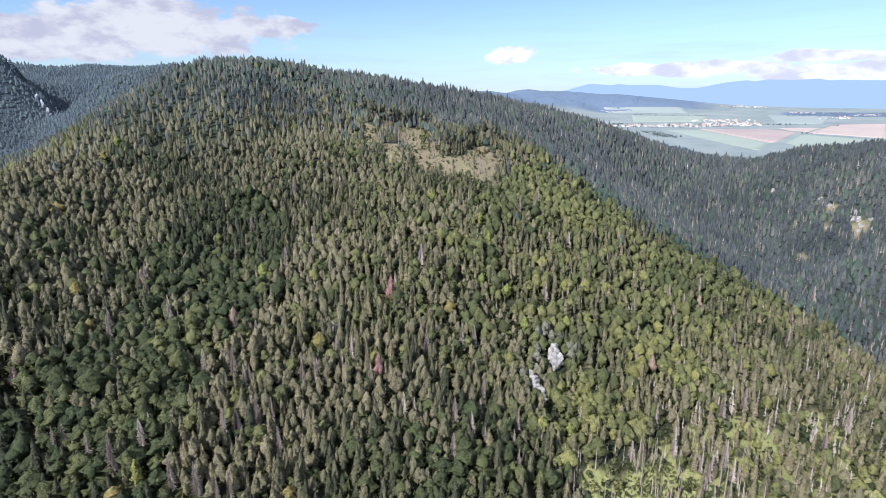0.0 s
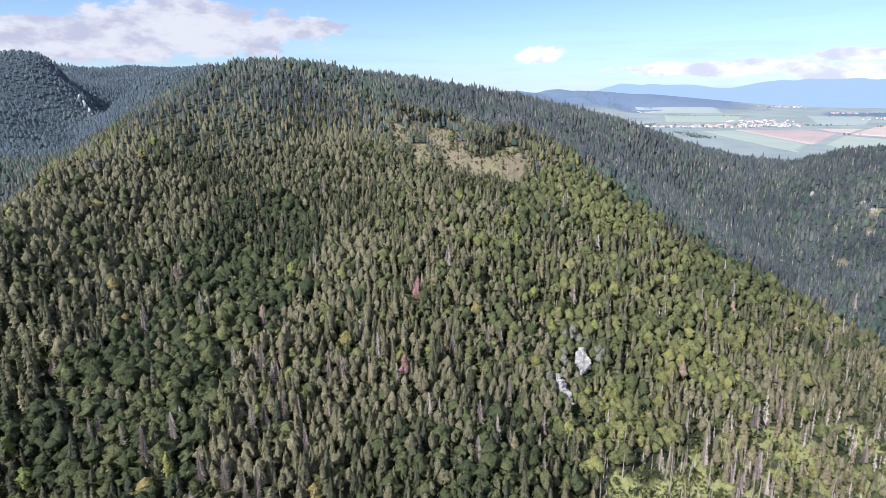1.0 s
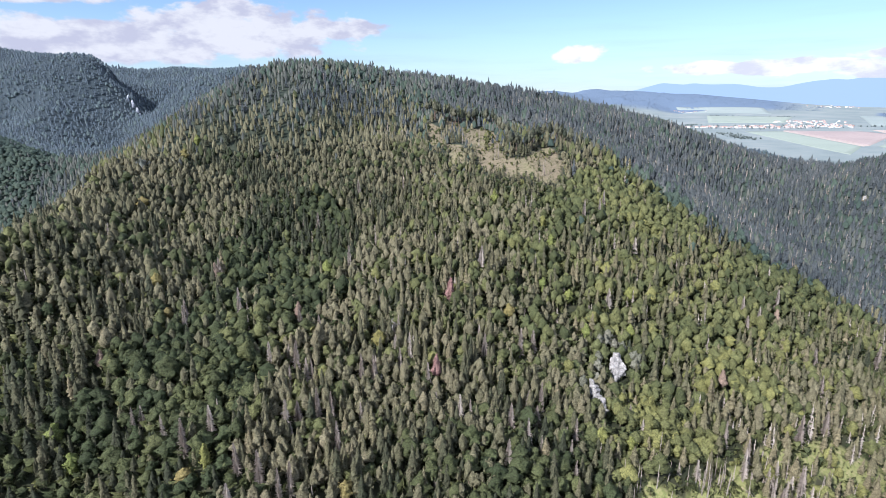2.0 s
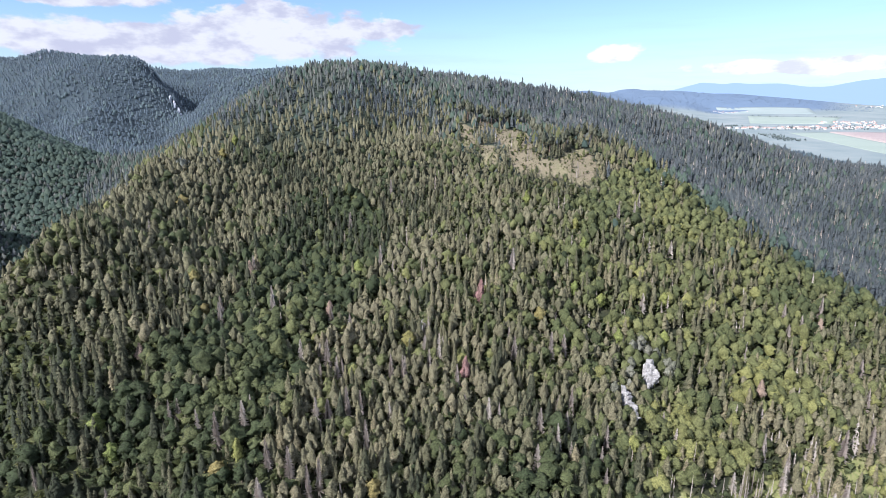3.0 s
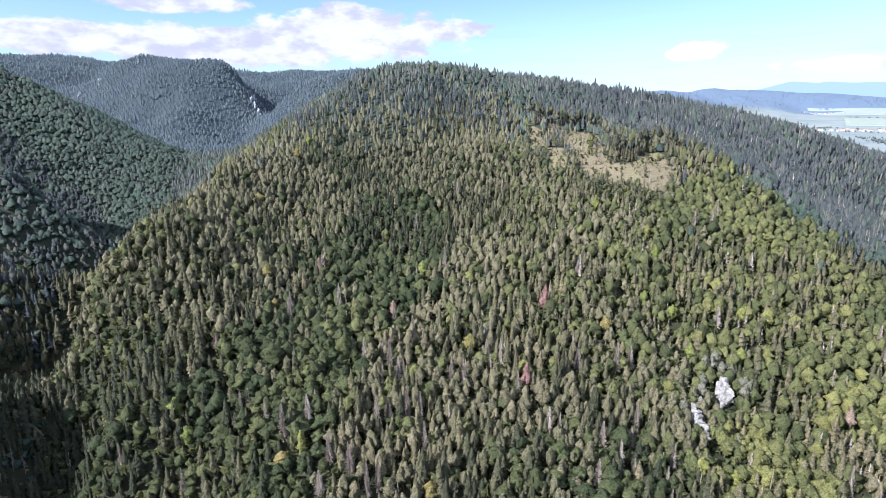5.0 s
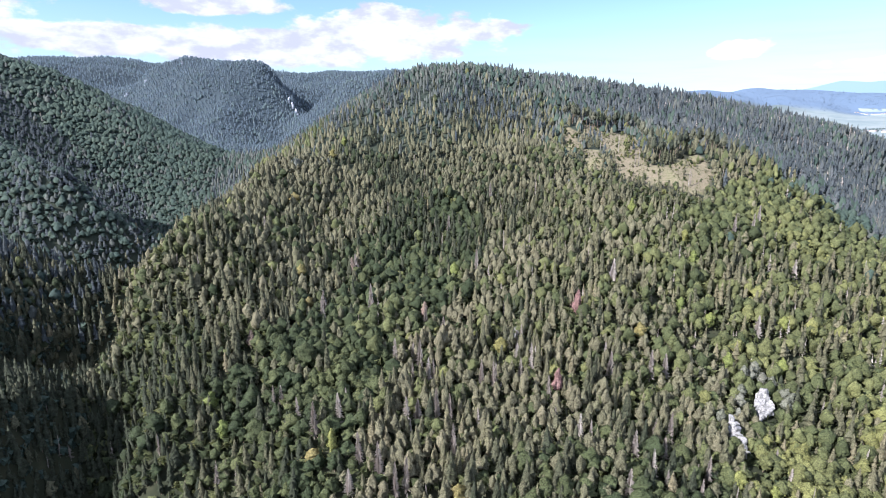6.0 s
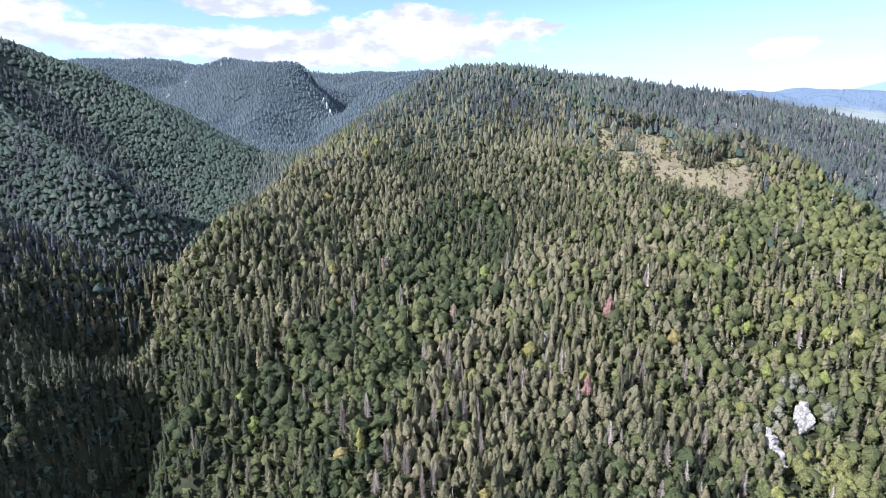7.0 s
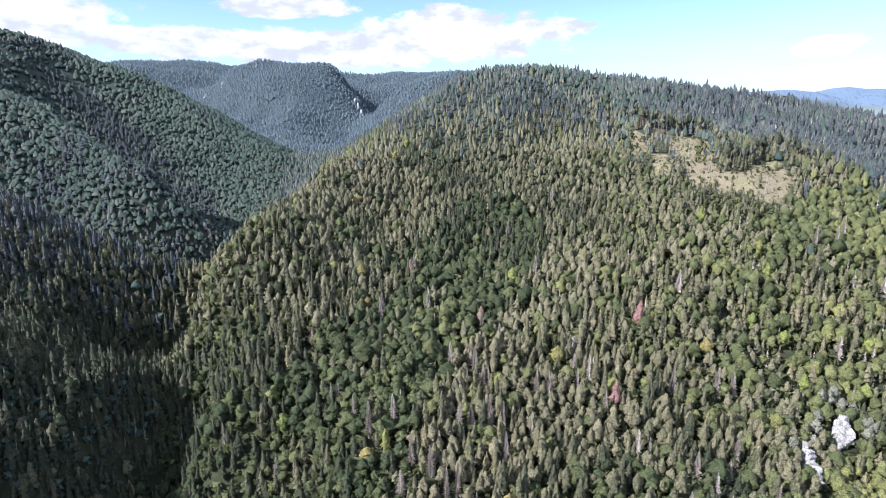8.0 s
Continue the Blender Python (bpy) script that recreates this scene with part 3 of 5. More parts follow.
def core_crown(r, height, radius, low, rings, sides, sprays, size, peak, point, rough, lobes, hollow=0.60):
    """A closed crown with swelling lobes, and loose sprays that stand out of it."""
    la, lf, amp = r.uniform(0, 6.2832, lobes), r.uniform(0.05, 0.92, lobes), r.uniform(0.4, 1.0, lobes)

    def reach(a, f):
        bell = np.minimum(1.0, f / peak) ** 0.6 * (1 - 0.93 * np.maximum(0.0, (f - peak) / (1 - peak)) ** point)
        da = np.abs((a[:, None] - la + math.pi) % 6.2832 - math.pi)
        return radius * bell * (hollow + rough * (amp * np.exp(-(da / 0.42) ** 2 - ((f[:, None] - lf) / 0.10) ** 2)).max(1))

    i, j = (g.ravel() for g in np.meshgrid(np.arange(rings), np.arange(sides), indexing="ij"))
    f = (i + 0.35 + r.uniform(-0.2, 0.2, i.size)) / rings
    a = 6.2832 * (j + 0.5 * (i % 2) + r.uniform(-0.28, 0.28, i.size)) / sides
    k = reach(a, f)
    v = np.concatenate([np.stack([np.cos(a) * k, np.sin(a) * k, height * (low + (1 - low) * f)], -1), [(0, 0, height * low), (0.1, 0, height)]])
    q, n = [], rings * sides
    for s in range(sides):
        t = (s + 1) % sides
        q += [(n, t, s), (n + 1, n - sides + s, n - sides + t)]
        for w in range(rings - 1):
            b, u = w * sides, (w + 1) * sides
            q += [(b + s, b + t, u + s), (b + t, u + t, u + s)] if w % 2 == 0 else [(b + s, b + t, u + t), (b + s, u + t, u + s)]
    q = np.array(q)
    flat = np.cross(v[q[:, 1]] - v[q[:, 0]], v[q[:, 2]] - v[q[:, 0]])
    out = np.zeros_like(v)
    for c in range(3):
        np.add.at(out, q[:, c], flat)
    out = unit(unit(out) + (0, 0, 0.12) + r.normal(0, 0.24, v.shape))
    if sprays:
        f, a = r.uniform(0.03, 0.97, sprays), r.uniform(0, 6.2832, sprays)
        k = reach(a, f) * r.uniform(0.9, 1.25, sprays)
        d = unit(np.stack([np.cos(a), np.sin(a), 0.2 + 1.3 * (f - peak)], -1))
        p = np.stack([np.cos(a) * k, np.sin(a) * k, height * (low + (1 - low) * f)], -1)
        nrm = unit(d + r.normal(0, 0.6, d.shape))
        e1 = unit(np.cross(nrm, r.normal(size=d.shape)))
        e2 = np.cross(nrm, e1)
        s = size * r.uniform(0.6, 1.4, (sprays, 1))
        tri = np.stack([p + (e1 * x * r.uniform(0.7, 1.3, (sprays, 1)) + e2 * y * r.uniform(0.7, 1.3, (sprays, 1))) * s for x, y in ((-0.9, -0.6), (0.9, -0.55), (0.1, 1.1))], 1)
        q = np.concatenate([q, len(v) + np.arange(3 * sprays).reshape(-1, 3)])
        v = np.concatenate([v, tri.reshape(-1, 3)])
        out = np.concatenate([out, np.repeat(unit(0.5 * d + 0.7 * nrm + (0, 0, 0.1)), 3, axis=0)])
    return v, q, out


def stem(height, radius, sides=3):
    """A tapered trunk."""
    v, q = [], []
    for lev, k in ((-1.5, 1.15), (height * 0.5, 0.65), (height, 0.12)):
        for i in range(sides):
            t = 6.2832 * i / sides
            v.append((math.cos(t) * radius * k, math.sin(t) * radius * k, lev))
    for lev in range(2):
        for i in range(sides):
            a, b = lev * sides + i, lev * sides + (i + 1) % sides
            q += [(a, b, b + sides), (a, b + sides, a + sides)]
    v = np.array(v)
    return v, np.array(q), unit(v * (1, 1, 0) + (0, 0, 0.01))


def snag_twigs(r, height, count, radius, width):
    """Thin, drooping bare branches of a dead spruce, longest low down."""
    f = np.sort(r.uniform(0.12, 0.99, count))
    t = r.uniform(0, 6.2832, count)
    k = radius * ((1 - f) ** 0.75 + 0.10) * r.uniform(0.35, 1.15, count)
    c, s, h, w = np.cos(t), np.sin(t), height * f, width * r.uniform(0.6, 1.4, count)
    tip = np.stack([c * k, s * k, h - k * r.uniform(-0.1, 0.75, count)], -1)
    up, lowr = np.stack([-s * w * 0.4, c * w * 0.4, h + w], -1), np.stack([s * w * 0.4, -c * w * 0.4, h - w], -1)
    v = np.stack([up, lowr, tip], 1).reshape(-1, 3)
    return v, np.arange(3 * count).reshape(-1, 3), np.repeat(unit(np.cross(lowr - up, tip - up)), 3, axis=0)


def joined(parts):
    """Stack (corners, faces, normals, material slot) into one template."""
    v, q, o, m, n = [], [], [], [], 0
    for pv, pq, po, slot in parts:
        v.append(pv), q.append(pq + n), o.append(po), m.append(np.full(len(pq), slot))
        n += len(pv)
    return np.concatenate(v), np.concatenate(q), np.concatenate(m), np.concatenate(o)


PINE_FORM, BEECH_FORM = (0.34, 1.7, 0.85, 30, 0.46), (0.42, 2.0, 0.95, 26, 0.42)
# farther off only the closed upper part of a crown shows
PINE_TOP, BEECH_TOP = (0.16, 1.5, 0.55, 14, 0.60), (0.16, 2.0, 0.50, 14, 0.66)


def templates(kind, level):
    """A few shapes of one kind of tree; level 0 is the finest."""
    r = np.random.default_rng(("spruce", "pine", "beech", "snag").index(kind) * 10 + level)
    rings, sides, sprays, leaf = ((9, 11, 120, 0.5), (6, 8, 34, 0.7), (3, 5, 3, 1.0), (2, 4, 0, 1.0))[level]
    out = []
    for _ in range((12, 10, 8, 5)[level]):
        parts = []
        if kind == "spruce":
            h, w = r.uniform(12.5, 17.5), r.uniform(2.5, 3.3)
            h, w = h * (1.0, 1.0, 0.92, 0.72)[level], w * (1.0, 1.05, 1.15, 1.9)[level]
            parts.append((*spruce_crown(r, h, w, (9, 6, 4, 2)[level], (9, 7, 6, 5)[level], (80, 24, 6, 0)[level]), 0))
        elif kind == "pine":
            h, w = r.uniform(9.5, 13.5), r.uniform(2.7, 3.6) * (1, 1, 1.05, 1.5)[level]
            parts.append((*core_crown(r, h, w, 0.16 if level < 2 else 0.02, rings, sides, sprays, leaf, *(PINE_FORM if level < 2 else PINE_TOP)), 0))
        elif kind == "beech":
            h, w = r.uniform(9.5, 12.5), r.uniform(3.6, 5.2) * (1, 1, 1.12, 1.4)[level]
            parts.append((*core_crown(r, h, w, 0.12 if level < 2 else 0.02, rings, sides, sprays, leaf, *(BEECH_FORM if level < 2 else BEECH_TOP)), 0))
        else:
            h, w = r.uniform(11, 17), r.uniform(1.6, 2.6)
            parts.append((*snag_twigs(r, h, (150, 80, 36, 14)[level], w, (0.24, 0.30, 0.42, 0.6)[level]), 0))
        if level < 2 or kind == "snag":
            parts.append((*stem(h * 0.97, 0.20 if kind != "beech" else 0.26), 1 if kind != "snag" else 0))
        v, q, m, n = joined(parts)
        # close canopies shade as one surface, the more so the farther off
        out.append((v, q, m, n if kind == "snag" else unit(n + (0, 0, (0.06, 0.14, 0.9, 1.2)[level]))))
    return out


# from the camera: how far up the land and trees hide what stands behind
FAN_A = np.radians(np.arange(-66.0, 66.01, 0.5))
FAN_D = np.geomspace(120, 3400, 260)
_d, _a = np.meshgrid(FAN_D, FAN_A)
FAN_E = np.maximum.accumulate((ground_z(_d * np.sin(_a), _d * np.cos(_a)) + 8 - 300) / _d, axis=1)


def seen_from_camera(x, y, top):
    """True for trees that the camera, 300 m up at the origin, sees past the crests."""
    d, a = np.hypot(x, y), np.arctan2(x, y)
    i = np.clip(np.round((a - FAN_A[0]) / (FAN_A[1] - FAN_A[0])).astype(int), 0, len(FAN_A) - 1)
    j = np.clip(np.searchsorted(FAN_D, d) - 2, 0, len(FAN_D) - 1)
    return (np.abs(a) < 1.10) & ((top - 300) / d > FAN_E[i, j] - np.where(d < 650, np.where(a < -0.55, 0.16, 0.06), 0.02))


def spread(d0, d1, gap, wide, around=False):
    """Loose, jittered places between two distances."""
    n = int(1.15 * d1 / gap) + 2
    i, j = np.meshgrid(np.arange(-n, n + 1), np.arange(-n, n + 1))
    x = (i + 0.5 * (j % 2) + rng.uniform(-0.55, 0.55, i.shape)) * gap
    y = (j + rng.uniform(-0.55, 0.55, i.shape)) * gap * 0.9
    x, y = x.ravel(), y.ravel()
    d, a = np.hypot(x, y), np.abs(np.arctan2(x, y))
    keep = (d >= d0) & (d < d1) & ((a > wide) if around else (a < wide))
    return x[keep], y[keep]


BANDS = [(172, 305, 4.5, 0), (305, 560, 4.8, 1), (560, 1150, 5.6, 2), (1150, 2100, 8.0, 3), (2100, 3100, 13.0, 3)]
places = []
for d0, d1, gap, level in BANDS:
    x, y = spread(d0, d1, gap, 1.06)
    places.append((x, y, np.full(len(x), level)))
# young, close spruces along the shaded creek
x, y = spread(172, 540, 4.3, 1.06)
creek = (np.exp(-((x + 310) ** 2 + (y - 250) ** 2) / 150 ** 2) > 0.3) & (np.arctan2(x, y) < -0.72)
places.append((x[creek], y[creek], np.where(np.hypot(x, y)[creek] < 300, 0, 1)))
# close broadleaf woods on the hill across the creek
x, y = spread(400, 950, 5.0, 1.06)
close = x < np.interp(y, [163, 219, 305, 410, 579, 855], [-167, -239, -294, -340, -396, -456])
places.append((x[close], y[close], np.full(int(close.sum()), 2)))
x, y = spread(12, 172, 7.5, 3.2)
places.append((x, y, np.where((np.hypot(x, y) > 110) & (np.abs(np.arctan2(x, y)) < 1.1), 0, 3)))
x, y = spread(172, 1500, 15.0, 1.06, around=True)
places.append((x, y, np.full(len(x), 3)))
tx, ty, tl = (np.concatenate(p) for p in zip(*places))
tz = ground_z(tx, ty)
seen_side = seen_from_camera(tx, ty, tz + 17) | (np.hypot(tx, ty) < 172)
thin_out = rng.uniform(size=len(tx))
clear_of_marks = np.ones(len(tx), bool)
for mx, my, mr in MARKS:
    clear_of_marks &= np.hypot(tx - mx, ty - my) > mr
far_plain = (np.arctan2(tx, ty) > 0.40) & (np.hypot(tx, ty) > 1450)
# small dark gaps where trees have fallen
holes = (0.6 * patches(tx, ty, 13, 51) + 0.4 * patches(tx + 0.5 * ty, ty, 6, 52) < 0.16) & (np.hypot(tx, ty) > 172)
# the dying stand low on the slope has lost many of its living trees
sparse = inside(tx, ty, DYING) & (rng.uniform(size=len(tx)) < 0.58)
# of the trees hidden from the camera, only a tenth stay, in coarse shapes
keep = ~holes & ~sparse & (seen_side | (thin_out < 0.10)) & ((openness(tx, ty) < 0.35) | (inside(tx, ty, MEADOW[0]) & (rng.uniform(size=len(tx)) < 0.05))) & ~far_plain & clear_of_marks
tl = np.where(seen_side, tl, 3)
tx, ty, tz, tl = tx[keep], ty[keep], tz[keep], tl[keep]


def across(x, y):
    """True on the far side of the creek."""
    return x < np.interp(y, [163, 219, 305, 410, 579, 855], [-147, -219, -274, -320, -376, -436])


# stands of trees as outlines in plan, with their shares of beech, pine and dead trees, and a paler or darker tone
STANDS = [
    ([(238, 560), (261, 484), (312, 416), (386, 363), (444, 307), (700, 250), (1000, 500), (950, 990), (500, 930), (190, 890), (110, 860), (160, 700), (200, 620)], 0.12, 0.24, 0.055, -0.06),
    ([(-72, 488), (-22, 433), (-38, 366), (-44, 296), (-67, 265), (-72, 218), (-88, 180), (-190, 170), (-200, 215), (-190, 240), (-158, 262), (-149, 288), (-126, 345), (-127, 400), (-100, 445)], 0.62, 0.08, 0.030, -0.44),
    ([(-117, 690), (43, 739), (51, 636), (-18, 524), (-76, 480), (-110, 446), (-127, 400), (-135, 326), (-149, 288), (-172, 262), (-217, 272), (-235, 290), (-214, 306), (-240, 441), (-210, 595)], 0.08, 0.70, 0.010, -0.25),
    ([(-20, 403), (12, 371), (46, 324), (38, 268), (4, 222), (-27, 190), (-67, 190), (-60, 234), (-44, 278), (-36, 346)], 0.07, 0.80, 0.030, 0.24),
    ([(154, 445), (238, 543), (278, 490), (328, 426), (388, 363), (388, 338), (276, 284), (205, 261), (156, 243), (122, 224), (115, 246), (156, 295), (123, 325), (86, 335), (108, 387)], 0.95, 0.07, 0.022, -0.03),
    ([(55, 265), (104, 272), (106, 224), (111, 180), (25, 180)], 0.42, 0.12, 0.040, -0.02),
    ([(228, 252), (523, 372), (319, 203), (166, 180), (134, 180), (123, 208), (173, 229)], 0.16, 0.08, 0.26, 0.22),
    ([(117, 251), (149, 280), (175, 278), (179, 244), (146, 214), (120, 213), (106, 224)], 0.95, 0.02, 0.02, 0.14),
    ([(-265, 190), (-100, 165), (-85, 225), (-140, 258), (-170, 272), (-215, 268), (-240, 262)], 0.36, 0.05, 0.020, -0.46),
    # cast shadow in the ravine, put in as a band of darker-toned spruces
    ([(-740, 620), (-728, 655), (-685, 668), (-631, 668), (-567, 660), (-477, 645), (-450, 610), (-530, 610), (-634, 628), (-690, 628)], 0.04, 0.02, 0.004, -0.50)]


def mixture(x, y):
    """Shares of beech, pine and dead trees over the land, and the tone of the stand; the rest is spruce."""
    d = np.hypot(x, y)
    beech, pine, dead, tone = (np.full(np.shape(x), v) for v in (0.22, 0.42, 0.010, 0.0))
    u, v = x + 42 * (patches(x, y, 24, 81) - 0.5), y + 42 * (patches(x, y, 24, 82) - 0.5)
    for outline, b, p, s, lift in STANDS:
        here = inside(u, v, outline)
        beech, pine, dead, tone = np.where(here, b, beech), np.where(here, p, pine), np.where(here, s, dead), np.where(here, lift, tone)
    over = across(x, y) & ~inside(x, y, STANDS[-1][0])
    beech = np.where(over, 0.12 + 1.3 * blob(x, y, -600, 690, 230) + 0.8 * blob(x, y, -430, 660, 130), beech)
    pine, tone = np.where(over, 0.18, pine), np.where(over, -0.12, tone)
    # shade over the creek banks, put into a darker tree tone
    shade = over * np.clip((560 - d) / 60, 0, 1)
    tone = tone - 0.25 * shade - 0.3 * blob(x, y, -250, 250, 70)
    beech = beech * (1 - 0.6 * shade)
    clump = np.clip((0.7 * patches(x, y, 42, 21) + 0.3 * patches(x, y, 15, 24) - 0.36) / 0.26, 0, 1)
    group = np.clip((0.7 * patches(x, y, 50, 22) + 0.3 * patches(x, y, 17, 25) - 0.36) / 0.26, 0, 1)
    dead = dead * (0.15 + 2.2 * np.clip((patches(x, y, 22, 23) - 0.4) / 0.3, 0, 1))
    return beech * (0.45 + 1.1 * clump), pine * (0.45 + 1.1 * group), np.where(d > 1200, dead * 0.2, dead), tone


def kinds(x, y):
    beech, pine, dead, _ = mixture(x, y)
    u = rng.uniform(size=len(x))
    k = np.where(u < dead, 3, 0)
    rest = (u - dead) / np.maximum(1e-6, 1 - dead)
    share = np.minimum(0.97, beech + pine)
    kb = rest < share * beech / (beech + pine)
    kp = (rest >= share * beech / (beech + pine)) & (rest < share)
    return np.where(k == 3, 3, np.where(kb, 2, np.where(kp, 1, 0)))


tk = kinds(tx, ty)
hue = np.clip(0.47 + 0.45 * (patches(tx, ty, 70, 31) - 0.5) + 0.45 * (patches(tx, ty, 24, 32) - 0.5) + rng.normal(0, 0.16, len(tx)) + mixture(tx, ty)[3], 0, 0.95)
hue = np.where(rng.uniform(size=len(tx)) < 0.004, 1.0, hue)
size = np.clip(rng.normal(0.90, 0.18, len(tx)), 0.45, 1.25) * (1 - 0.16 * np.clip((np.hypot(tx, ty) - 380) / 200, 0, 1))
size = size * (1 + 0.22 * np.clip((tx - 20) / 120, 0, 1) * np.clip((np.hypot(tx, ty) - 560) / 120, 0, 1))
# trees between the camera and the meadow are shrunk so that it shows
before_meadow = sum(openness(tx * (1 + f), ty * (1 + f)) for f in (0.025, 0.05, 0.075)) * (np.hypot(tx, ty) > 420) * (np.hypot(tx, ty) < 700)
size = size * np.where(before_meadow > 0.5, 0.66, 1.0)
creek_side = blob(tx, ty, -285, 195, 110)
size = size * np.where(creek_side > 0.25, rng.uniform(0.6, 1.1, len(tx)), 1.0)
size = np.where(tl == 3, size * np.where(np.hypot(tx, ty) > 2100, 1.15, 0.95), size)

# the old woods across the creek close into one low canopy
width = np.where(across(tx, ty) & (np.hypot(tx, ty) > 420) & (tl == 2), 1.45, 1.0)
size = np.where(width > 1, size * 0.76, size)

KINDS = ["spruce", "pine", "beech", "snag"]
# the trees nearest the camera, preferably near mid-view, stand as single things
order = np.argsort(np.hypot(tx, ty) + 60 * (np.abs(np.arctan2(tx, ty)) > 0.72))
single = []
for k, most in ((0, 150), (1, 110), (2, 130), (3, 170)):
    single += [i for i in order if tk[i] == k and tl[i] == 0][:most]
single = np.array(single)
is_single = np.zeros(len(tx), bool)
is_single[single] = True


# higher up and farther off, stands take the haze-tinted materials, with no sharp line between
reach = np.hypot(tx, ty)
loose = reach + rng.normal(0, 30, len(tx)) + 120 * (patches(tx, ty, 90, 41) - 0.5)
hazy = (loose + rng.normal(0, 50, len(tx)) > 640) | inside(tx + rng.normal(0, 9, len(tx)), ty, STANDS[0][0]) | (across(tx + rng.normal(0, 14, len(tx)), ty) & (reach + rng.normal(0, 30, len(tx)) > 480))
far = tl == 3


def grow(name, label, category, kind, chosen, mats):
    """All trees of one kind among those chosen, as one joined stand."""
    vs, qs, ms, ts, ns, base = [], [], [], [], [], 0
    for level in range(4):
        pick = np.flatnonzero((tk == KINDS.index(kind)) & (tl == level) & ~is_single & chosen)
        if not len(pick):
            continue
        shapes = templates(kind, level)
        which = rng.integers(0, len(shapes), len(pick))
        for s, (v, q, m, o) in enumerate(shapes):
            p = pick[which == s]
            if not len(p):
                continue
            turn = rng.uniform(0, 6.2832, len(p))
            c, s_ = np.cos(turn)[:, None], np.sin(turn)[:, None]
            k = size[p][:, None]
            w = k * width[p][:, None]
            lean = rng.normal(0, 0.03, (len(p), 2))
            vx = (v[None, :, 0] * c - v[None, :, 1] * s_) * w + v[None, :, 2] * lean[:, :1] + tx[p][:, None]
            vy = (v[None, :, 0] * s_ + v[None, :, 1] * c) * w + v[None, :, 2] * lean[:, 1:] + ty[p][:, None]
            vz = v[None, :, 2] * k * np.where(width[p] > 1, 0.9, 1.0)[:, None] * rng.uniform(0.74, 1.16, (len(p), 1)) + tz[p][:, None]
            vs.append(np.stack([vx, vy, vz], -1).reshape(-1, 3))
            qs.append((q[None] + (base + np.arange(len(p)) * len(v))[:, None, None]).reshape(-1, 3))
            ns.append(np.stack([o[None, :, 0] * c - o[None, :, 1] * s_, o[None, :, 0] * s_ + o[None, :, 1] * c, np.broadcast_to(o[None, :, 2], vx.shape)], -1).reshape(-1, 3))
            ms.append(np.tile(m, len(p)))
            ts.append(np.repeat(hue[p], len(v)))
            base += len(p) * len(v)
    me = mesh_from(name, np.concatenate(vs), np.concatenate(qs), mats, np.concatenate(ms), {"tint": np.concatenate(ts)}, np.concatenate(ns))
    return tagged(new(name, me), label, category, kind="stuff")


grow("spruce_forest", "dense dark green spruce forest covering the hillsides", "forest", "spruce", ~hazy & ~far, [needles, bark])
grow("upper_spruce_forest", "dense spruce forest on the upper slopes, tinted blue-grey for haze", "forest", "spruce", hazy & ~far, [hazed_needles, bark])
grow("pine_forest", "grey-olive pine forest on the sunny slopes", "forest", "pine", ~hazy & ~far, [pine_needles, bark])
grow("upper_pine_forest", "pine forest on the upper slopes, tinted grey-green for haze", "forest", "pine", hazy & ~far, [hazed_pine, bark])
grow("beech_forest", "bright green beech trees mixed among the conifers", "forest", "beech", ~hazy & ~far, [leaves, bark])
grow("upper_beech_forest", "broadleaf woods on the upper slopes, tinted dull green for haze", "forest", "beech", hazy & ~far, [hazed_leaves, bark])
grow("dead_trees", "bare grey dead spruces scattered through the forest", "dead tree", "snag", ~far, [dead_wood, dead_wood])
grow("far_spruce_forest", "spruce forest on the distant ridges, tinted blue-green for haze", "forest", "spruce", far, [hazed_far_needles, bark])
grow("far_pine_forest", "pines on the distant ridges, tinted blue-grey for haze", "forest", "pine", far, [hazed_far_needles, bark])
grow("far_beech_forest", "broadleaf trees on the distant ridges, tinted blue-green for haze", "forest", "beech", far, [hazed_far_leaves, bark])
grow("far_dead_trees", "pale dead trees on the distant ridges", "dead tree", "snag", far, [dead_wood, dead_wood])


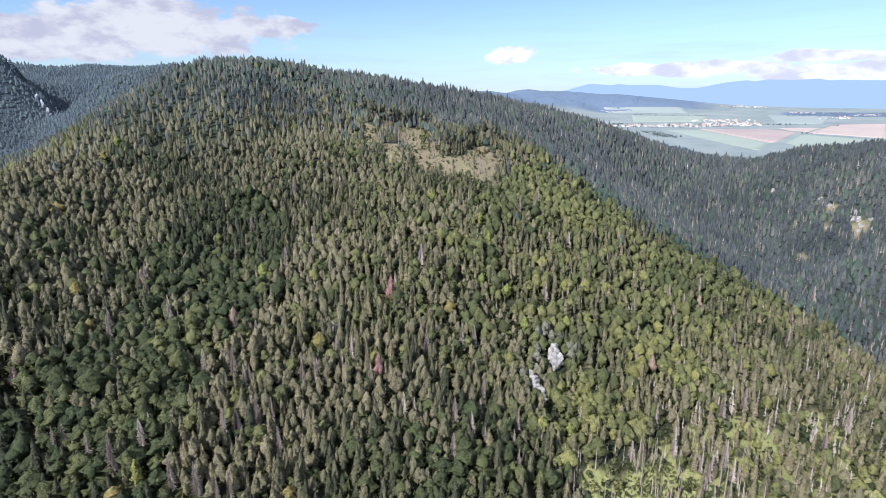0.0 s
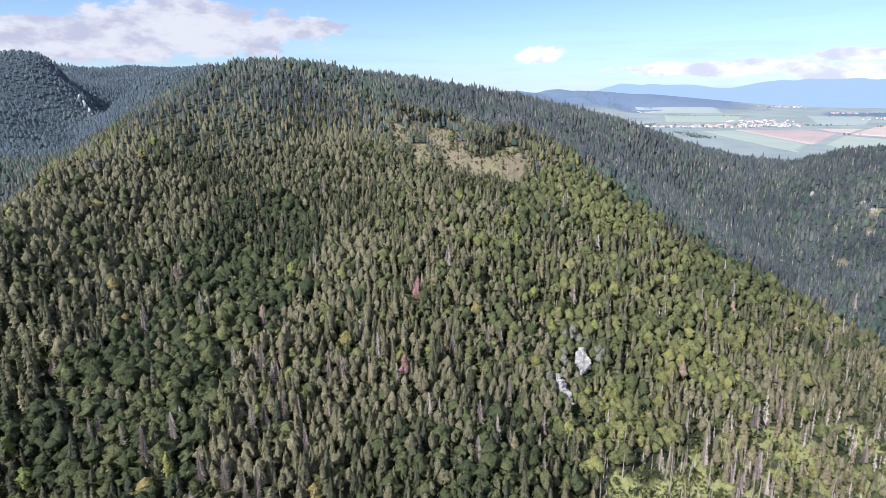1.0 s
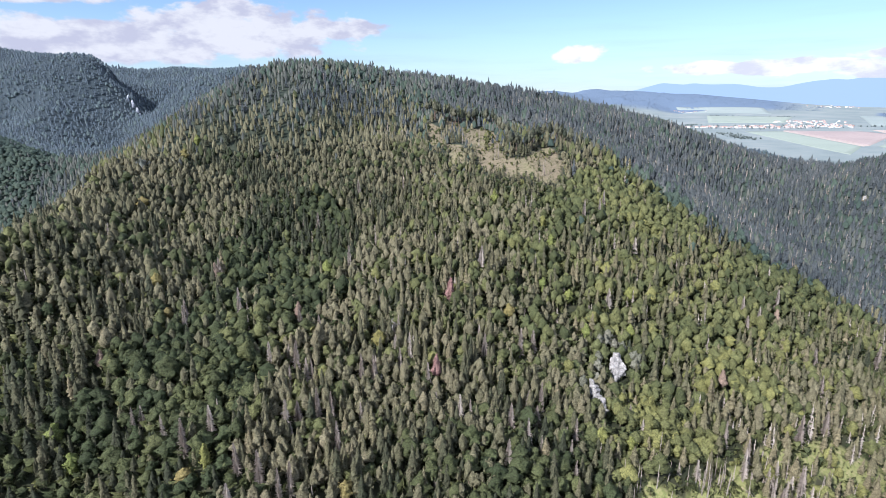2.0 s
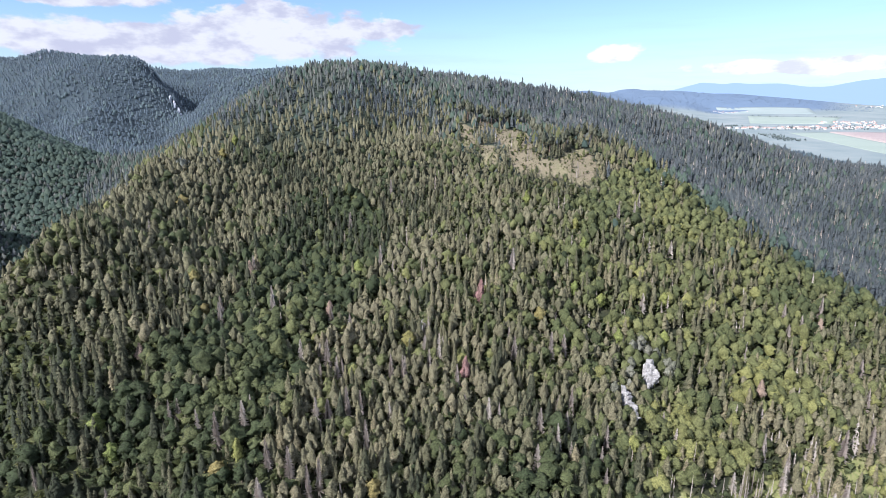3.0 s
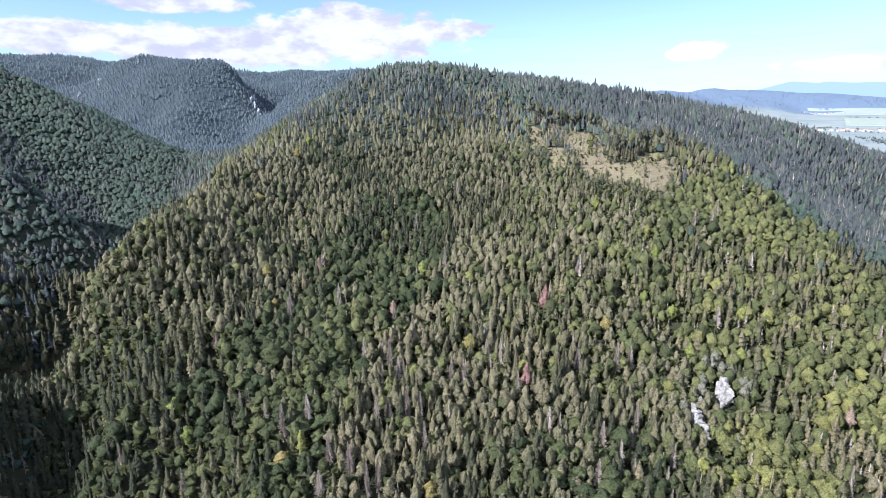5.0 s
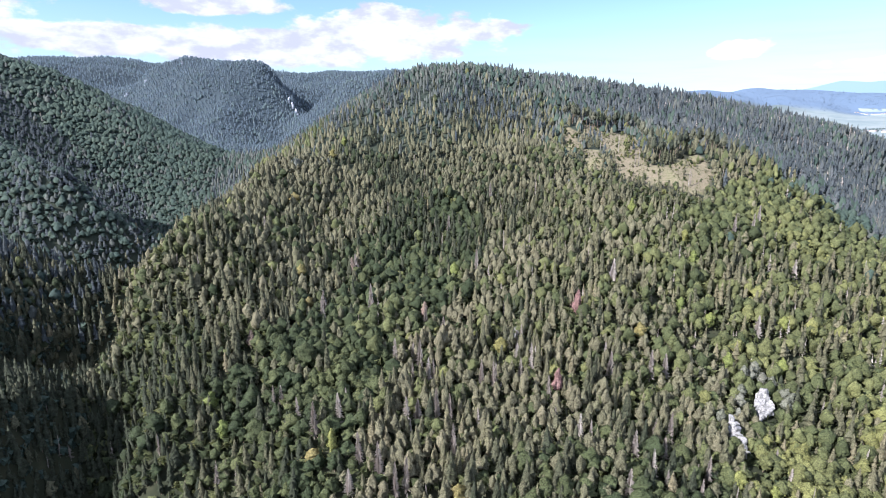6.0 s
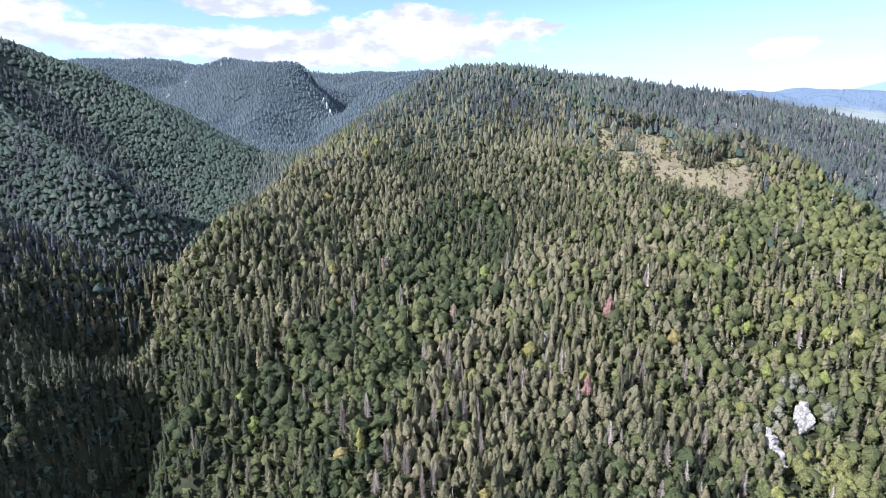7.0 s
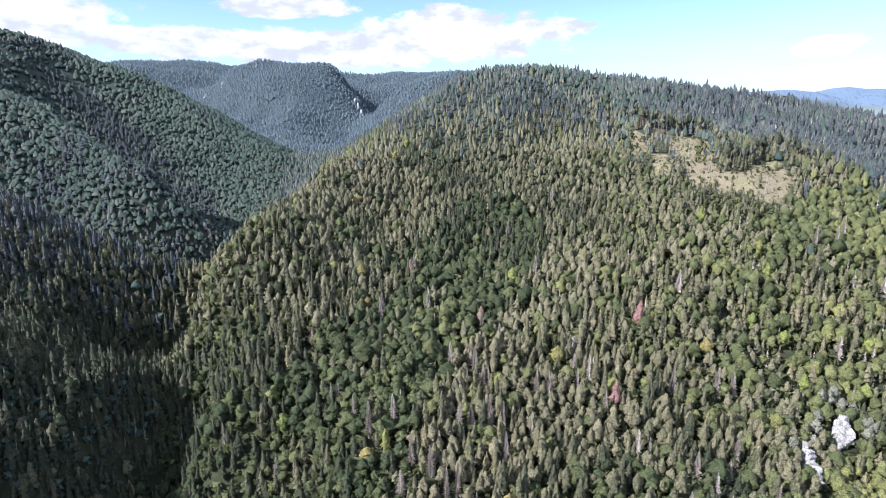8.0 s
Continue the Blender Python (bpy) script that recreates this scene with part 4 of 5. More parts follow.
def undergrowth():
    """Low saplings and bushes that fill the floor between the near trees."""
    x, y = spread(172, 480, 4.6, 1.06)
    far_x, far_y = spread(380, 900, 7.5, 1.06)
    over = across(far_x, far_y)
    x, y = np.append(x, far_x[over]), np.append(y, far_y[over])
    ok = (openness(x, y) < 0.6) & (rng.uniform(size=len(x)) < np.where(inside(x, y, DYING), 0.35, 0.95))
    x, y = x[ok], y[ok]
    z = ground_z(x, y)
    shapes = [clump_crown(rng, 3.4, 2.3, 0.0, 10, 1.15, 3, 0.1) for _ in range(5)]
    which = rng.integers(0, 5, len(x))
    vs, qs, ns, ts, ms, base = [], [], [], [], [], 0
    for s, (v, q, o) in enumerate(shapes):
        p = np.flatnonzero(which == s)
        k = rng.uniform(0.7, 2.0, len(p))[:, None]
        vs.append(np.stack([v[None, :, 0] * k + x[p][:, None], v[None, :, 1] * k + y[p][:, None], v[None, :, 2] * k + z[p][:, None]], -1).reshape(-1, 3))
        qs.append((q[None] + (base + np.arange(len(p)) * len(v))[:, None, None]).reshape(-1, 3))
        ns.append(np.tile(o, (len(p), 1)))
        ts.append(np.repeat(np.clip(0.35 + rng.normal(0, 0.2, len(p)), 0, 0.95), len(v)))
        ms.append(np.repeat(across(x[p], y[p]).astype(int), len(q)))
        base += len(p) * len(v)
    me = mesh_from("undergrowth", np.concatenate(vs), np.concatenate(qs), [leaves, hazed_leaves], np.concatenate(ms), {"tint": np.concatenate(ts)}, np.concatenate(ns))
    return tagged(new("undergrowth", me), "low green saplings and bushes between the trees", "undergrowth", kind="stuff")


undergrowth()


def grass_tufts():
    """Low tufts and seedlings in the open gaps and on the meadow."""
    spots = np.concatenate([np.stack([rng.normal(gx, gr * 0.7, n), rng.normal(gy, gr * 0.7, n)], -1) for gx, gy, gr in GAPS for n in [int(gr * 24)]])
    spots = spots[(openness(spots[:, 0], spots[:, 1]) > 0.3) & (patches(spots[:, 0], spots[:, 1], 7, 71) > 0.36)]
    lea = np.stack([rng.uniform(108, 330, 5200), rng.uniform(150, 262, 5200)], -1)
    lea = lea[inside(lea[:, 0], lea[:, 1], DYING) & (patches(lea[:, 0], lea[:, 1], 9, 72) > 0.35)]
    mead = np.stack([rng.uniform(54, 182, 3600), rng.uniform(460, 676, 3600)], -1)
    mead = mead[(openness(mead[:, 0], mead[:, 1]) > 0.5) & (patches(mead[:, 0], mead[:, 1], 8, 73) > 0.45)]
    spots = np.concatenate([spots, lea, mead])
    z = ground_z(spots[:, 0], spots[:, 1])
    v, q, o = clump_crown(rng, 0.9, 0.8, 0.0, 7, 0.30, 3, 0.1)
    k = rng.uniform(0.5, 1.6, len(spots))[:, None, None]
    turn = rng.uniform(0, 6.28, len(spots))[:, None]
    c, s = np.cos(turn), np.sin(turn)
    pts = np.stack([v[None, :, 0] * c - v[None, :, 1] * s, v[None, :, 0] * s + v[None, :, 1] * c, np.broadcast_to(v[None, :, 2], (len(spots), len(v)))], -1) * k
    pts += np.stack([spots[:, 0], spots[:, 1], z - 0.1], -1)[:, None, :]
    faces = (q[None] + (np.arange(len(spots)) * len(v))[:, None, None]).reshape(-1, 3)
    me = mesh_from("grass_tufts", pts.reshape(-1, 3), faces, [leaves], None, {"tint": np.repeat(rng.uniform(0.45, 0.85, len(spots)), len(v))}, np.tile(o, (len(spots), 1)))
    return tagged(new("grass_tufts", me), "yellow-green grass tufts and seedlings in the clearings", "grass", kind="stuff")


grass_tufts()


# ---- single trees on the near slope ----
def part(name, mesh, parent, label=""):
    ob = new(name, mesh)
    ob.parent = parent
    return tagged(ob, label)


def tree_thing(name, crown_name, crown, trunk, crown_mat, trunk_mat, label, category="tree", group=""):
    """A tree with its foot at the origin: a trunk and a crown."""
    base = tagged(new(name), label, category, group)
    part("trunk", mesh_from("trunk", *trunk[:2], [trunk_mat], normals=trunk[2]), base)
    part(crown_name, mesh_from(crown_name, *crown[:2], [crown_mat], normals=crown[2]), base)
    return base


def fine_tree(kind, r):
    if kind == "spruce":
        h, w = r.uniform(13.5, 18), r.uniform(2.6, 3.4)
        return tree_thing("spruce_tree", "crown", spruce_crown(r, h, w, 16, 12, 190), stem(h * 0.97, 0.22, 6), spruce_single, bark, "mature olive-green spruce standing on the steep slope", group="spruces low on the slope")
    if kind == "pine":
        h, w = r.uniform(10, 13.5), r.uniform(2.8, 3.7)
        return tree_thing("pine_tree", "crown", core_crown(r, h, w, 0.24, 11, 14, 300, 0.42, *PINE_FORM), stem(h * 0.9, 0.22, 6), pine_single, bark, "grey-olive pine with a tufted crown on the slope", group="pines low on the slope")
    if kind == "beech":
        h, w = r.uniform(10, 12.5), r.uniform(3.8, 5.2)
        return tree_thing("beech_tree", "crown", core_crown(r, h, w, 0.14, 11, 16, 420, 0.42, *BEECH_FORM), stem(h * 0.8, 0.26, 6), beech_single, bark, "leafy green beech with a rounded crown on the slope", group="beeches low on the slope")
    h, w = r.uniform(12, 18), r.uniform(1.8, 2.9)
    return tree_thing("dead_spruce", "bare_crown", snag_twigs(r, h, 320, w, 0.28), stem(h * 0.98, 0.28, 6), snag_wood, snag_wood, "bare weathered grey dead spruce among living trees", "dead tree", "dead spruces low on the slope")


def stand(ob, x, y, r, k=1.0, first=False):
    """Put a tree, or a copy of it, on the ground."""
    m = pose(x, y, float(ground_z(x, y)), r.normal(0, 1.5), r.normal(0, 1.5), r.uniform(0, 360)) @ Matrix.Diagonal((k, k, k * r.uniform(0.9, 1.12), 1))
    if first:
        ob.matrix_basis = m
        return ob
    c = copy_thing(ob, m)
    c.matrix_basis = m
    return c


tree_rng = np.random.default_rng(5)
for k, kind in enumerate(KINDS):
    mine = [i for i in single if tk[i] == k]
    shapes = [fine_tree(kind, tree_rng) for _ in range(7)]
    used = [False] * 7
    for n, i in enumerate(mine):
        s = n % 7
        stand(shapes[s], float(tx[i]), float(ty[i]), tree_rng, float(size[i]), not used[s])
        used[s] = True


def marked(kind, spots, mat, label, group, category="tree", scale=1.0, trunk_mat=None):
    """Trees that stand out, each at its own spot."""
    for x, y in spots:
        r = tree_rng
        if kind == "spruce":
            h = r.uniform(11, 14)
            ob = tree_thing("spruce_tree", "crown", core_crown(r, h, r.uniform(2.8, 3.4), 0.12, 11, 12, 320, 0.42, 0.25, 1.4, 0.5, 20), stem(h * 0.97, 0.22, 6), mat, bark, label, category, group)
        elif kind == "beech":
            h = r.uniform(11, 15)
            ob = tree_thing("beech_tree", "crown", core_crown(r, h, r.uniform(3.2, 4.4), 0.15, 10, 14, 360, 0.42, *BEECH_FORM), stem(h * 0.8, 0.24, 6), mat, bark, label, category, group)
        else:
            h = r.uniform(14, 20)
            ob = tree_thing("dead_spruce", "bare_crown", snag_twigs(r, h, 520, r.uniform(2.4, 3.6), 0.36), stem(h * 0.98, 0.36, 6), mat, mat, label, category, group)
        stand(ob, x, y, r, scale, True)


marked("spruce", RED_TREES, red_needles, "dying spruce with rusty red needles among green trees", "red dying spruces", scale=1.15)
marked("spruce", BROWN_TREES, brown_needles, "dying spruce with pale brown needles among green trees", "brown dying spruces")
marked("snag", PALE_SNAGS, snag_wood, "tall bare silver-grey dead spruce above its neighbours", "tall dead spruces", "dead tree")
marked("beech", YELLOW_TREES, yellow_leaves, "small broadleaf tree turning yellow-green in early autumn", "yellowing trees")

rock_pines = []
for _ in range(4):
    h = tree_rng.uniform(12, 15)
    rock_pines.append(tree_thing("pine_tree", "crown", core_crown(tree_rng, h, tree_rng.uniform(2.6, 3.4), 0.36, 9, 12, 300, 0.42, *PINE_FORM), stem(h * 0.92, 0.24, 6), crag_needles, snag_wood, "sparse grey-green pine rooted beside the limestone crag", group="pines on the crag"))
for n, (x, y) in enumerate(CRAG_PINES):
    stand(rock_pines[n % 4], x, y, tree_rng, 1.0, n < 4)
# two pines lean out over the crag on bare stems
for x, y, lean in [(150, 292, 24), (153, 289, 15)]:
    m = pose(x, y, float(ground_z(x, y)), 6, lean, 0)
    copy_thing(rock_pines[int(lean) % 4], m).matrix_basis = m

# ---- rocks ----
def block(r, sx, sy, sz, mat=limestone):
    """An angular block: the hull of a few scattered corners."""
    bm = bmesh.new()
    for _ in range(22):
        d = Vector(r.normal(size=3)).normalized()
        k = max(abs(d.x), abs(d.y), abs(d.z)) ** -0.7
        bm.verts.new((d.x * k * sx * r.uniform(0.8, 1.05), d.y * k * sy * r.uniform(0.8, 1.05), d.z * k * sz * r.uniform(0.8, 1.05)))
    bmesh.ops.convex_hull(bm, input=bm.verts[:])
    bmesh.ops.delete(bm, geom=[v for v in bm.verts if not v.link_faces], context="VERTS")
    bmesh.ops.subdivide_edges(bm, edges=bm.edges[:], cuts=3, use_grid_fill=True)
    for v in bm.verts:
        v.co += v.co.normalized() * noise.fractal(v.co * 0.55 + Vector((sx, sy, sz)) * 7, 1.0, 2.0, 4) * 0.16 * min(sx, sy, sz)
    me = bpy.data.meshes.new("block")
    bm.to_mesh(me)
    bm.free()
    me.materials.append(mat)
    return me


def crag(name, x, y, wide, tall, deep, count, seed, label, group="limestone crags", mat=limestone, slim=1.0):
    """Broken limestone blocks stacked one behind and above the other up the slope."""
    r = np.random.default_rng(seed)
    base = tagged(new(name), label, "rock", group)
    base.location = (x, y, float(ground_z(x, y)))
    for i in range(count):
        f = (i + 0.5) / count
        s = r.uniform(0.55, 1.0) * (wide * tall * deep / count) ** (1 / 3) * 1.1
        p = part("block", block(r, s * slim * r.uniform(0.7, 1.1), s * r.uniform(0.7, 1.0), s / slim * r.uniform(0.9, 1.5), mat), base)
        bx, by = r.uniform(-0.5, 0.5) * wide * (1 - 0.4 * f), (f - 0.5) * deep * 1.2 + r.uniform(-0.2, 0.2) * deep
        bz = float(ground_z(x + bx, y + by)) - base.location.z + tall * (0.15 + 0.75 * f * r.uniform(0.75, 1.1)) - 0.3 * s
        p.matrix_basis = pose(bx, by, bz, r.uniform(-14, 14), r.uniform(-14, 14), r.uniform(0, 360))
        # a plinth keeps the higher blocks on the ground
    p = part("block", block(r, wide * 0.5 * slim, deep * 0.55, tall * 0.55, mat), base)
    p.matrix_basis = pose(0, deep * 0.2, tall * 0.22, 0, 0, r.uniform(0, 360))
    return base


crag("limestone_crag", 140, 284, 7.2, 11.5, 6.5, 11, 3, "bright white fractured limestone crag showing through the trees")
crag("limestone_crag", 116, 259, 4.0, 12.0, 5.0, 9, 5, "narrow pale limestone rib between pines")
crag("limestone_crag", 118, 251, 3.2, 8.0, 4.0, 7, 6, "narrow pale limestone rib between pines")
for i, (x, y, s) in enumerate([(4, 303, 3.4), (8, 306, 2.6), (-23, 264, 2.4), (-3, 270, 2.0), (1, 299, 2.2)]):
    crag("limestone_boulder", x, y, s, s, s, 3, 20 + i, "small pale limestone outcrop in a gap of the forest", "small outcrops")
for i, (x, y, s) in enumerate([(642, 512, 5.2), (634, 500, 4.0), (650, 520, 3.6), (624, 493, 3.0), (656, 578, 3.8), (648, 500, 3.0), (636, 486, 2.6), (652, 653, 3.4), (612, 522, 3.0), (648, 556, 3.2)]):
    crag("limestone_outcrop", x, y, s * 1.8, s * 0.8, s, 6, 30 + i, "weathered grey-white outcrop on the far valley side", "valley outcrops")
for i, (x, y, w, h) in enumerate([(-604, 1470, 5, 15), (-616, 1476, 4, 12), (-592, 1462, 6, 11), (-584, 1452, 4, 8), (-1010, 1626, 6, 13), (-1109, 1582, 7, 12), (-1172, 1577, 11, 8)]):
    crag("distant_cliff", x, y, w * 0.75, h * 0.8, 7, 7, 40 + i, "pale limestone cliff on the distant hillside", "distant cliffs", hazed_limestone, 0.6)

# ---- the shoulder meadow: bare-stemmed pines along its upper edge ----
edge_needles = foliage("meadow_pine_needles", [(p, (r * 0.80, g * 0.88, b)) for p, (r, g, b) in SPRUCE], single=True)
edge_rng = np.random.default_rng(9)
edge = []
for line, count in [([(56, 662), (76, 652), (100, 654), (123, 672), (143, 668)], 26), ([(137, 640), (138, 590), (130, 532), (149, 534), (164, 562), (184, 566), (196, 540)], 34)]:
    for n in range(count):
        f = (n + edge_rng.uniform(0.2, 0.8)) / count * (len(line) - 1)
        (ax, ay), (bx, by) = line[int(f)], line[int(f) + 1]
        g = f - int(f)
        edge.append((ax + (bx - ax) * g + edge_rng.uniform(-1, 3), ay + (by - ay) * g + edge_rng.uniform(0, 9)))
tall = []
for _ in range(5):
    h = edge_rng.uniform(18, 22)
    tall.append(tree_thing("pine_tree", "crown", core_crown(edge_rng, h, edge_rng.uniform(2.6, 3.4), 0.48, 7, 9, 120, 0.6, *PINE_FORM), stem(h * 0.92, 0.30, 6), edge_needles, bark, "tall pine with a bare stem at the meadow's edge", group="pines round the meadow"))
done = [False] * 5
for n, (x, y) in enumerate(edge):
    stand(tall[n % 5], float(x), float(y), edge_rng, 1.0, not done[n % 5])
    done[n % 5] = True
# a stand of bare poles low on the slope
for _ in range(85):
    g = GAPS[int(edge_rng.integers(10))]
    x, y = g[0] + edge_rng.normal(0, 12), g[1] + edge_rng.normal(0, 8)
    h = edge_rng.uniform(10, 17)
    ob = tree_thing("dead_pole", "bare_crown", snag_twigs(edge_rng, h, 60, 1.1, 0.20), stem(h, 0.26, 6), snag_wood, snag_wood, "thin pale dead pole in a grassy gap of the forest", "dead tree", "dead poles in the grassy gaps")
    stand(ob, float(x), float(y), edge_rng, 1.0, True)
pole_spots = [(112, 522), (116, 525), (150, 486), (152, 488), (88, 575), (70, 583), (176, 497), (184, 505), (103, 560)]
for x, y in pole_spots:
    h = edge_rng.uniform(14, 19)
    ob = tree_thing("dead_pole", "bare_crown", snag_twigs(edge_rng, h, 60, 1.2, 0.20), stem(h, 0.26, 6), snag_wood, snag_wood, "thin grey dead pole standing at the dry meadow", "dead tree", "dead poles at the meadow")
    stand(ob, x, y, edge_rng, 1.0, True)


# ---- shrubs of the meadow ----
bush_rng = np.random.default_rng(14)
bushes = []
for _ in range(4):
    b = tagged(new("shrub"), "low olive-green shrub on the dry meadow", "shrub", "shrubs on the meadow")
    bush = clump_crown(bush_rng, 3.2, 1.7, 0.05, 110, 0.42, 5, 0.2)
    part("foliage", mesh_from("foliage", *bush[:2], [beech_single], normals=bush[2]), b)
    part("stem", mesh_from("stem", *stem(1.6, 0.08, 5)[:2], [bark]), b)
    bushes.append(b)
for n in range(210):
    if n % 4:
        x, y = bush_rng.uniform(54, 185), bush_rng.uniform(488, 672)
        while not any(inside(x, y, m) for m in MEADOW):
            x, y = bush_rng.uniform(54, 185), bush_rng.uniform(488, 672)
    else:
        g = GAPS[n // 4 % 10]
        x, y = g[0] + bush_rng.normal(0, g[2] * 0.55), g[1] + bush_rng.normal(0, g[2] * 0.55)
    stand(bushes[n % 4], float(x), float(y), bush_rng, float(np.clip(bush_rng.lognormal(-0.25, 0.5), 0.3, 2.4)), n < 4)


# ---- the farmland ----
def field(name, corners, mat, label, lift):
    """A field that lies on the plain, from its four corners."""
    a, b, c, d = (np.array(p, float) for p in corners)
    n = 19
    step = np.concatenate([[0], np.linspace(0.002, 0.998, n - 2), [1]])
    u, v = np.meshgrid(step, step, indexing="ij")
    u, v = u[..., None], v[..., None]
    p = (a * (1 - u) + b * u) * (1 - v) + (d * (1 - u) + c * u) * v
    z = ground_z(p[..., 0], p[..., 1]) + lift
    z[0], z[-1], z[:, 0], z[:, -1] = z[0] - 3, z[-1] - 3, z[:, 0] - 3, z[:, -1] - 3
    i, j = np.meshgrid(np.arange(n - 1), np.arange(n - 1), indexing="ij")
    q = np.stack([i * n + j, (i + 1) * n + j, (i + 1) * n + j + 1, i * n + j + 1], -1).reshape(-1, 4)
    me = mesh_from(name, np.concatenate([p, z[..., None]], -1).reshape(-1, 3), q, [mat])
    return tagged(new(name, me), label, "field", kind="structure")


field("field_1", [(1666, 2101), (1878, 1947), (1855, 1791), (1490, 1512)], ploughed, "bare pinkish-brown ploughed field below the town", 1.0)
field("field_2", [(1480, 2086), (1622, 2064), (1450, 1498), (1240, 1310)], crop, "pale green field below the town", 0.9)
field("field_3", [(1859, 1742), (2325, 2048), (2569, 2009), (1901, 1475)], stubble, "pale pink stubble field on the plain", 1.1)
field("field_4", [(1500, 1490), (1800, 1712), (1850, 1430), (1300, 1050)], crop, "pale green field on the plain", 0.8)
field("field_5", [(2772, 2922), (2966, 2648), (2361, 2140), (2147, 2185)], hay, "grey-green meadow beyond the town", 0.9)
field("field_6", [(2157, 3846), (2659, 3585), (2499, 3284), (2118, 3659)], hay, "pale meadow under the wooded ridge", 0.9)
field("field_7", [(1973, 2005), (2121, 1928), (1898, 1780), (1880, 1850)], stubble, "narrow tan stubble strip", 1.3)
field("field_8", [(2087, 3336), (2410, 2985), (2008, 2539), (1707, 2704)], crop, "green field behind the town", 1.0)
field("field_9", [(1630, 2064), (1662, 2098), (1486, 1510), (1458, 1500)], stubble, "pale stubble strip beside the ploughed field", 1.2)


# ---- the town ----
def house(w, l, h, roof_h, flat, roof_mat):
    """Walls with a pitched or flat roof."""
    base = tagged(new("house"), "white rendered house with a %s roof in the distant town" % ("flat grey" if flat else "pitched red"), "house", "houses of the town")
    bm = bmesh.new()
    bmesh.ops.create_cube(bm, size=1.0, matrix=Matrix.Translation((0, 0, h / 2 - 1)) @ Matrix.Diagonal((w, l, h + 2, 1)))
    me = bpy.data.meshes.new("wall")
    bm.to_mesh(me)
    bm.free()
    me.materials.append(plaster)
    part("wall", me, base)
    x, y, e = w / 2 + 0.5, l / 2 + 0.5, h + 0.01
    if flat:
        v = [(sx * x, sy * y, e + k) for k in (0, 0.5) for sx, sy in ((-1, -1), (1, -1), (1, 1), (-1, 1))]
        q = [(0, 3, 2, 1), (4, 5, 6, 7), (0, 1, 5, 4), (1, 2, 6, 5), (2, 3, 7, 6), (3, 0, 4, 7)]
    else:
        v = [(-x, -y, e), (x, -y, e), (x, y, e), (-x, y, e), (-0.05, -y, e + roof_h), (0.05, -y, e + roof_h), (0.05, y, e + roof_h), (-0.05, y, e + roof_h)]
        q = [(0, 3, 2, 1), (0, 4, 7, 3), (1, 2, 6, 5), (4, 5, 6, 7), (0, 1, 5, 4), (3, 7, 6, 2)]
    part("roof", mesh_from("roof", np.array(v), np.array(q), [roof_mat]), base)
    return base


town_rng = np.random.default_rng(21)
models = [house(6, 8, 3.2, 2.8, False, roof_tile), house(6.5, 9, 3.4, 3.0, False, roof_tile), house(6.5, 10, 3.4, 2.8, False, roof_grey), house(8, 14, 5, 0, True, roof_grey), house(11, 20, 4, 0, True, roof_grey)]
spots = []
for cx, cy, ax, ay, spread_m, count in [(1450, 2400, 110, -70, 40, 28), (1640, 2330, 150, -50, 50, 46), (1860, 2260, 170, -70, 65, 68), (2130, 2540, 110, -40, 55, 34), (2040, 2330, 80, -60, 70, 28),
                                        (3190, 3600, 130, -70, 40, 26), (2170, 3690, 90, -65, 25, 16), (3110, 3000, 55, -40, 30, 18), (2780, 2430, 120, 40, 30, 14), (3130, 2555, 100, 20, 35, 18)]:
    for _ in range(count):
        t = town_rng.uniform(-1, 1)
        spots.append((cx + ax * t + town_rng.normal(0, spread_m * 0.5), cy + ay * t + town_rng.normal(0, spread_m)))
first = [True] * 5
for n, (x, y) in enumerate(spots):
    s = int(town_rng.choice(5, p=[0.4, 0.3, 0.15, 0.1, 0.05]))
    m = pose(x, y, float(ground_z(x, y)), 0, 0, town_rng.choice([20, 25, 110, 118, 60]))
    ob = models[s] if first[s] else copy_thing(models[s], m)
    ob.matrix_basis = m
    first[s] = False


# ---- woods on the plain and the far ridge ----
# hedgerow greens paled and blued with a haze tint
hedge_leaves = foliage("hedgerow_leaves", [(0.0, (0.075, 0.096, 0.098)), (1.0, (0.105, 0.126, 0.120))], mottle=0.2)


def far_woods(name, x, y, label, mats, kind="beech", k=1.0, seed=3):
    r = np.random.default_rng(seed)
    shapes = templates(kind, 3)
    vs, qs, ts, base = [], [], [], 0
    for px_, py_ in zip(x, y):
        v, q = shapes[r.integers(len(shapes))][:2]
        t, s = r.uniform(0, 6.28), k * r.uniform(0.7, 1.3)
        c, sn = math.cos(t), math.sin(t)
        vs.append(np.stack([(v[:, 0] * c - v[:, 1] * sn) * s + px_, (v[:, 0] * sn + v[:, 1] * c) * s + py_, v[:, 2] * s + float(ground_z(px_, py_))], -1))
        qs.append(q + base)
        ts.append(np.full(len(v), r.uniform()))
        base += len(v)
    me = mesh_from(name, np.concatenate(vs), np.concatenate(qs), mats, None, {"tint": np.concatenate(ts)})
    return tagged(new(name, me), label, "trees", kind="stuff")


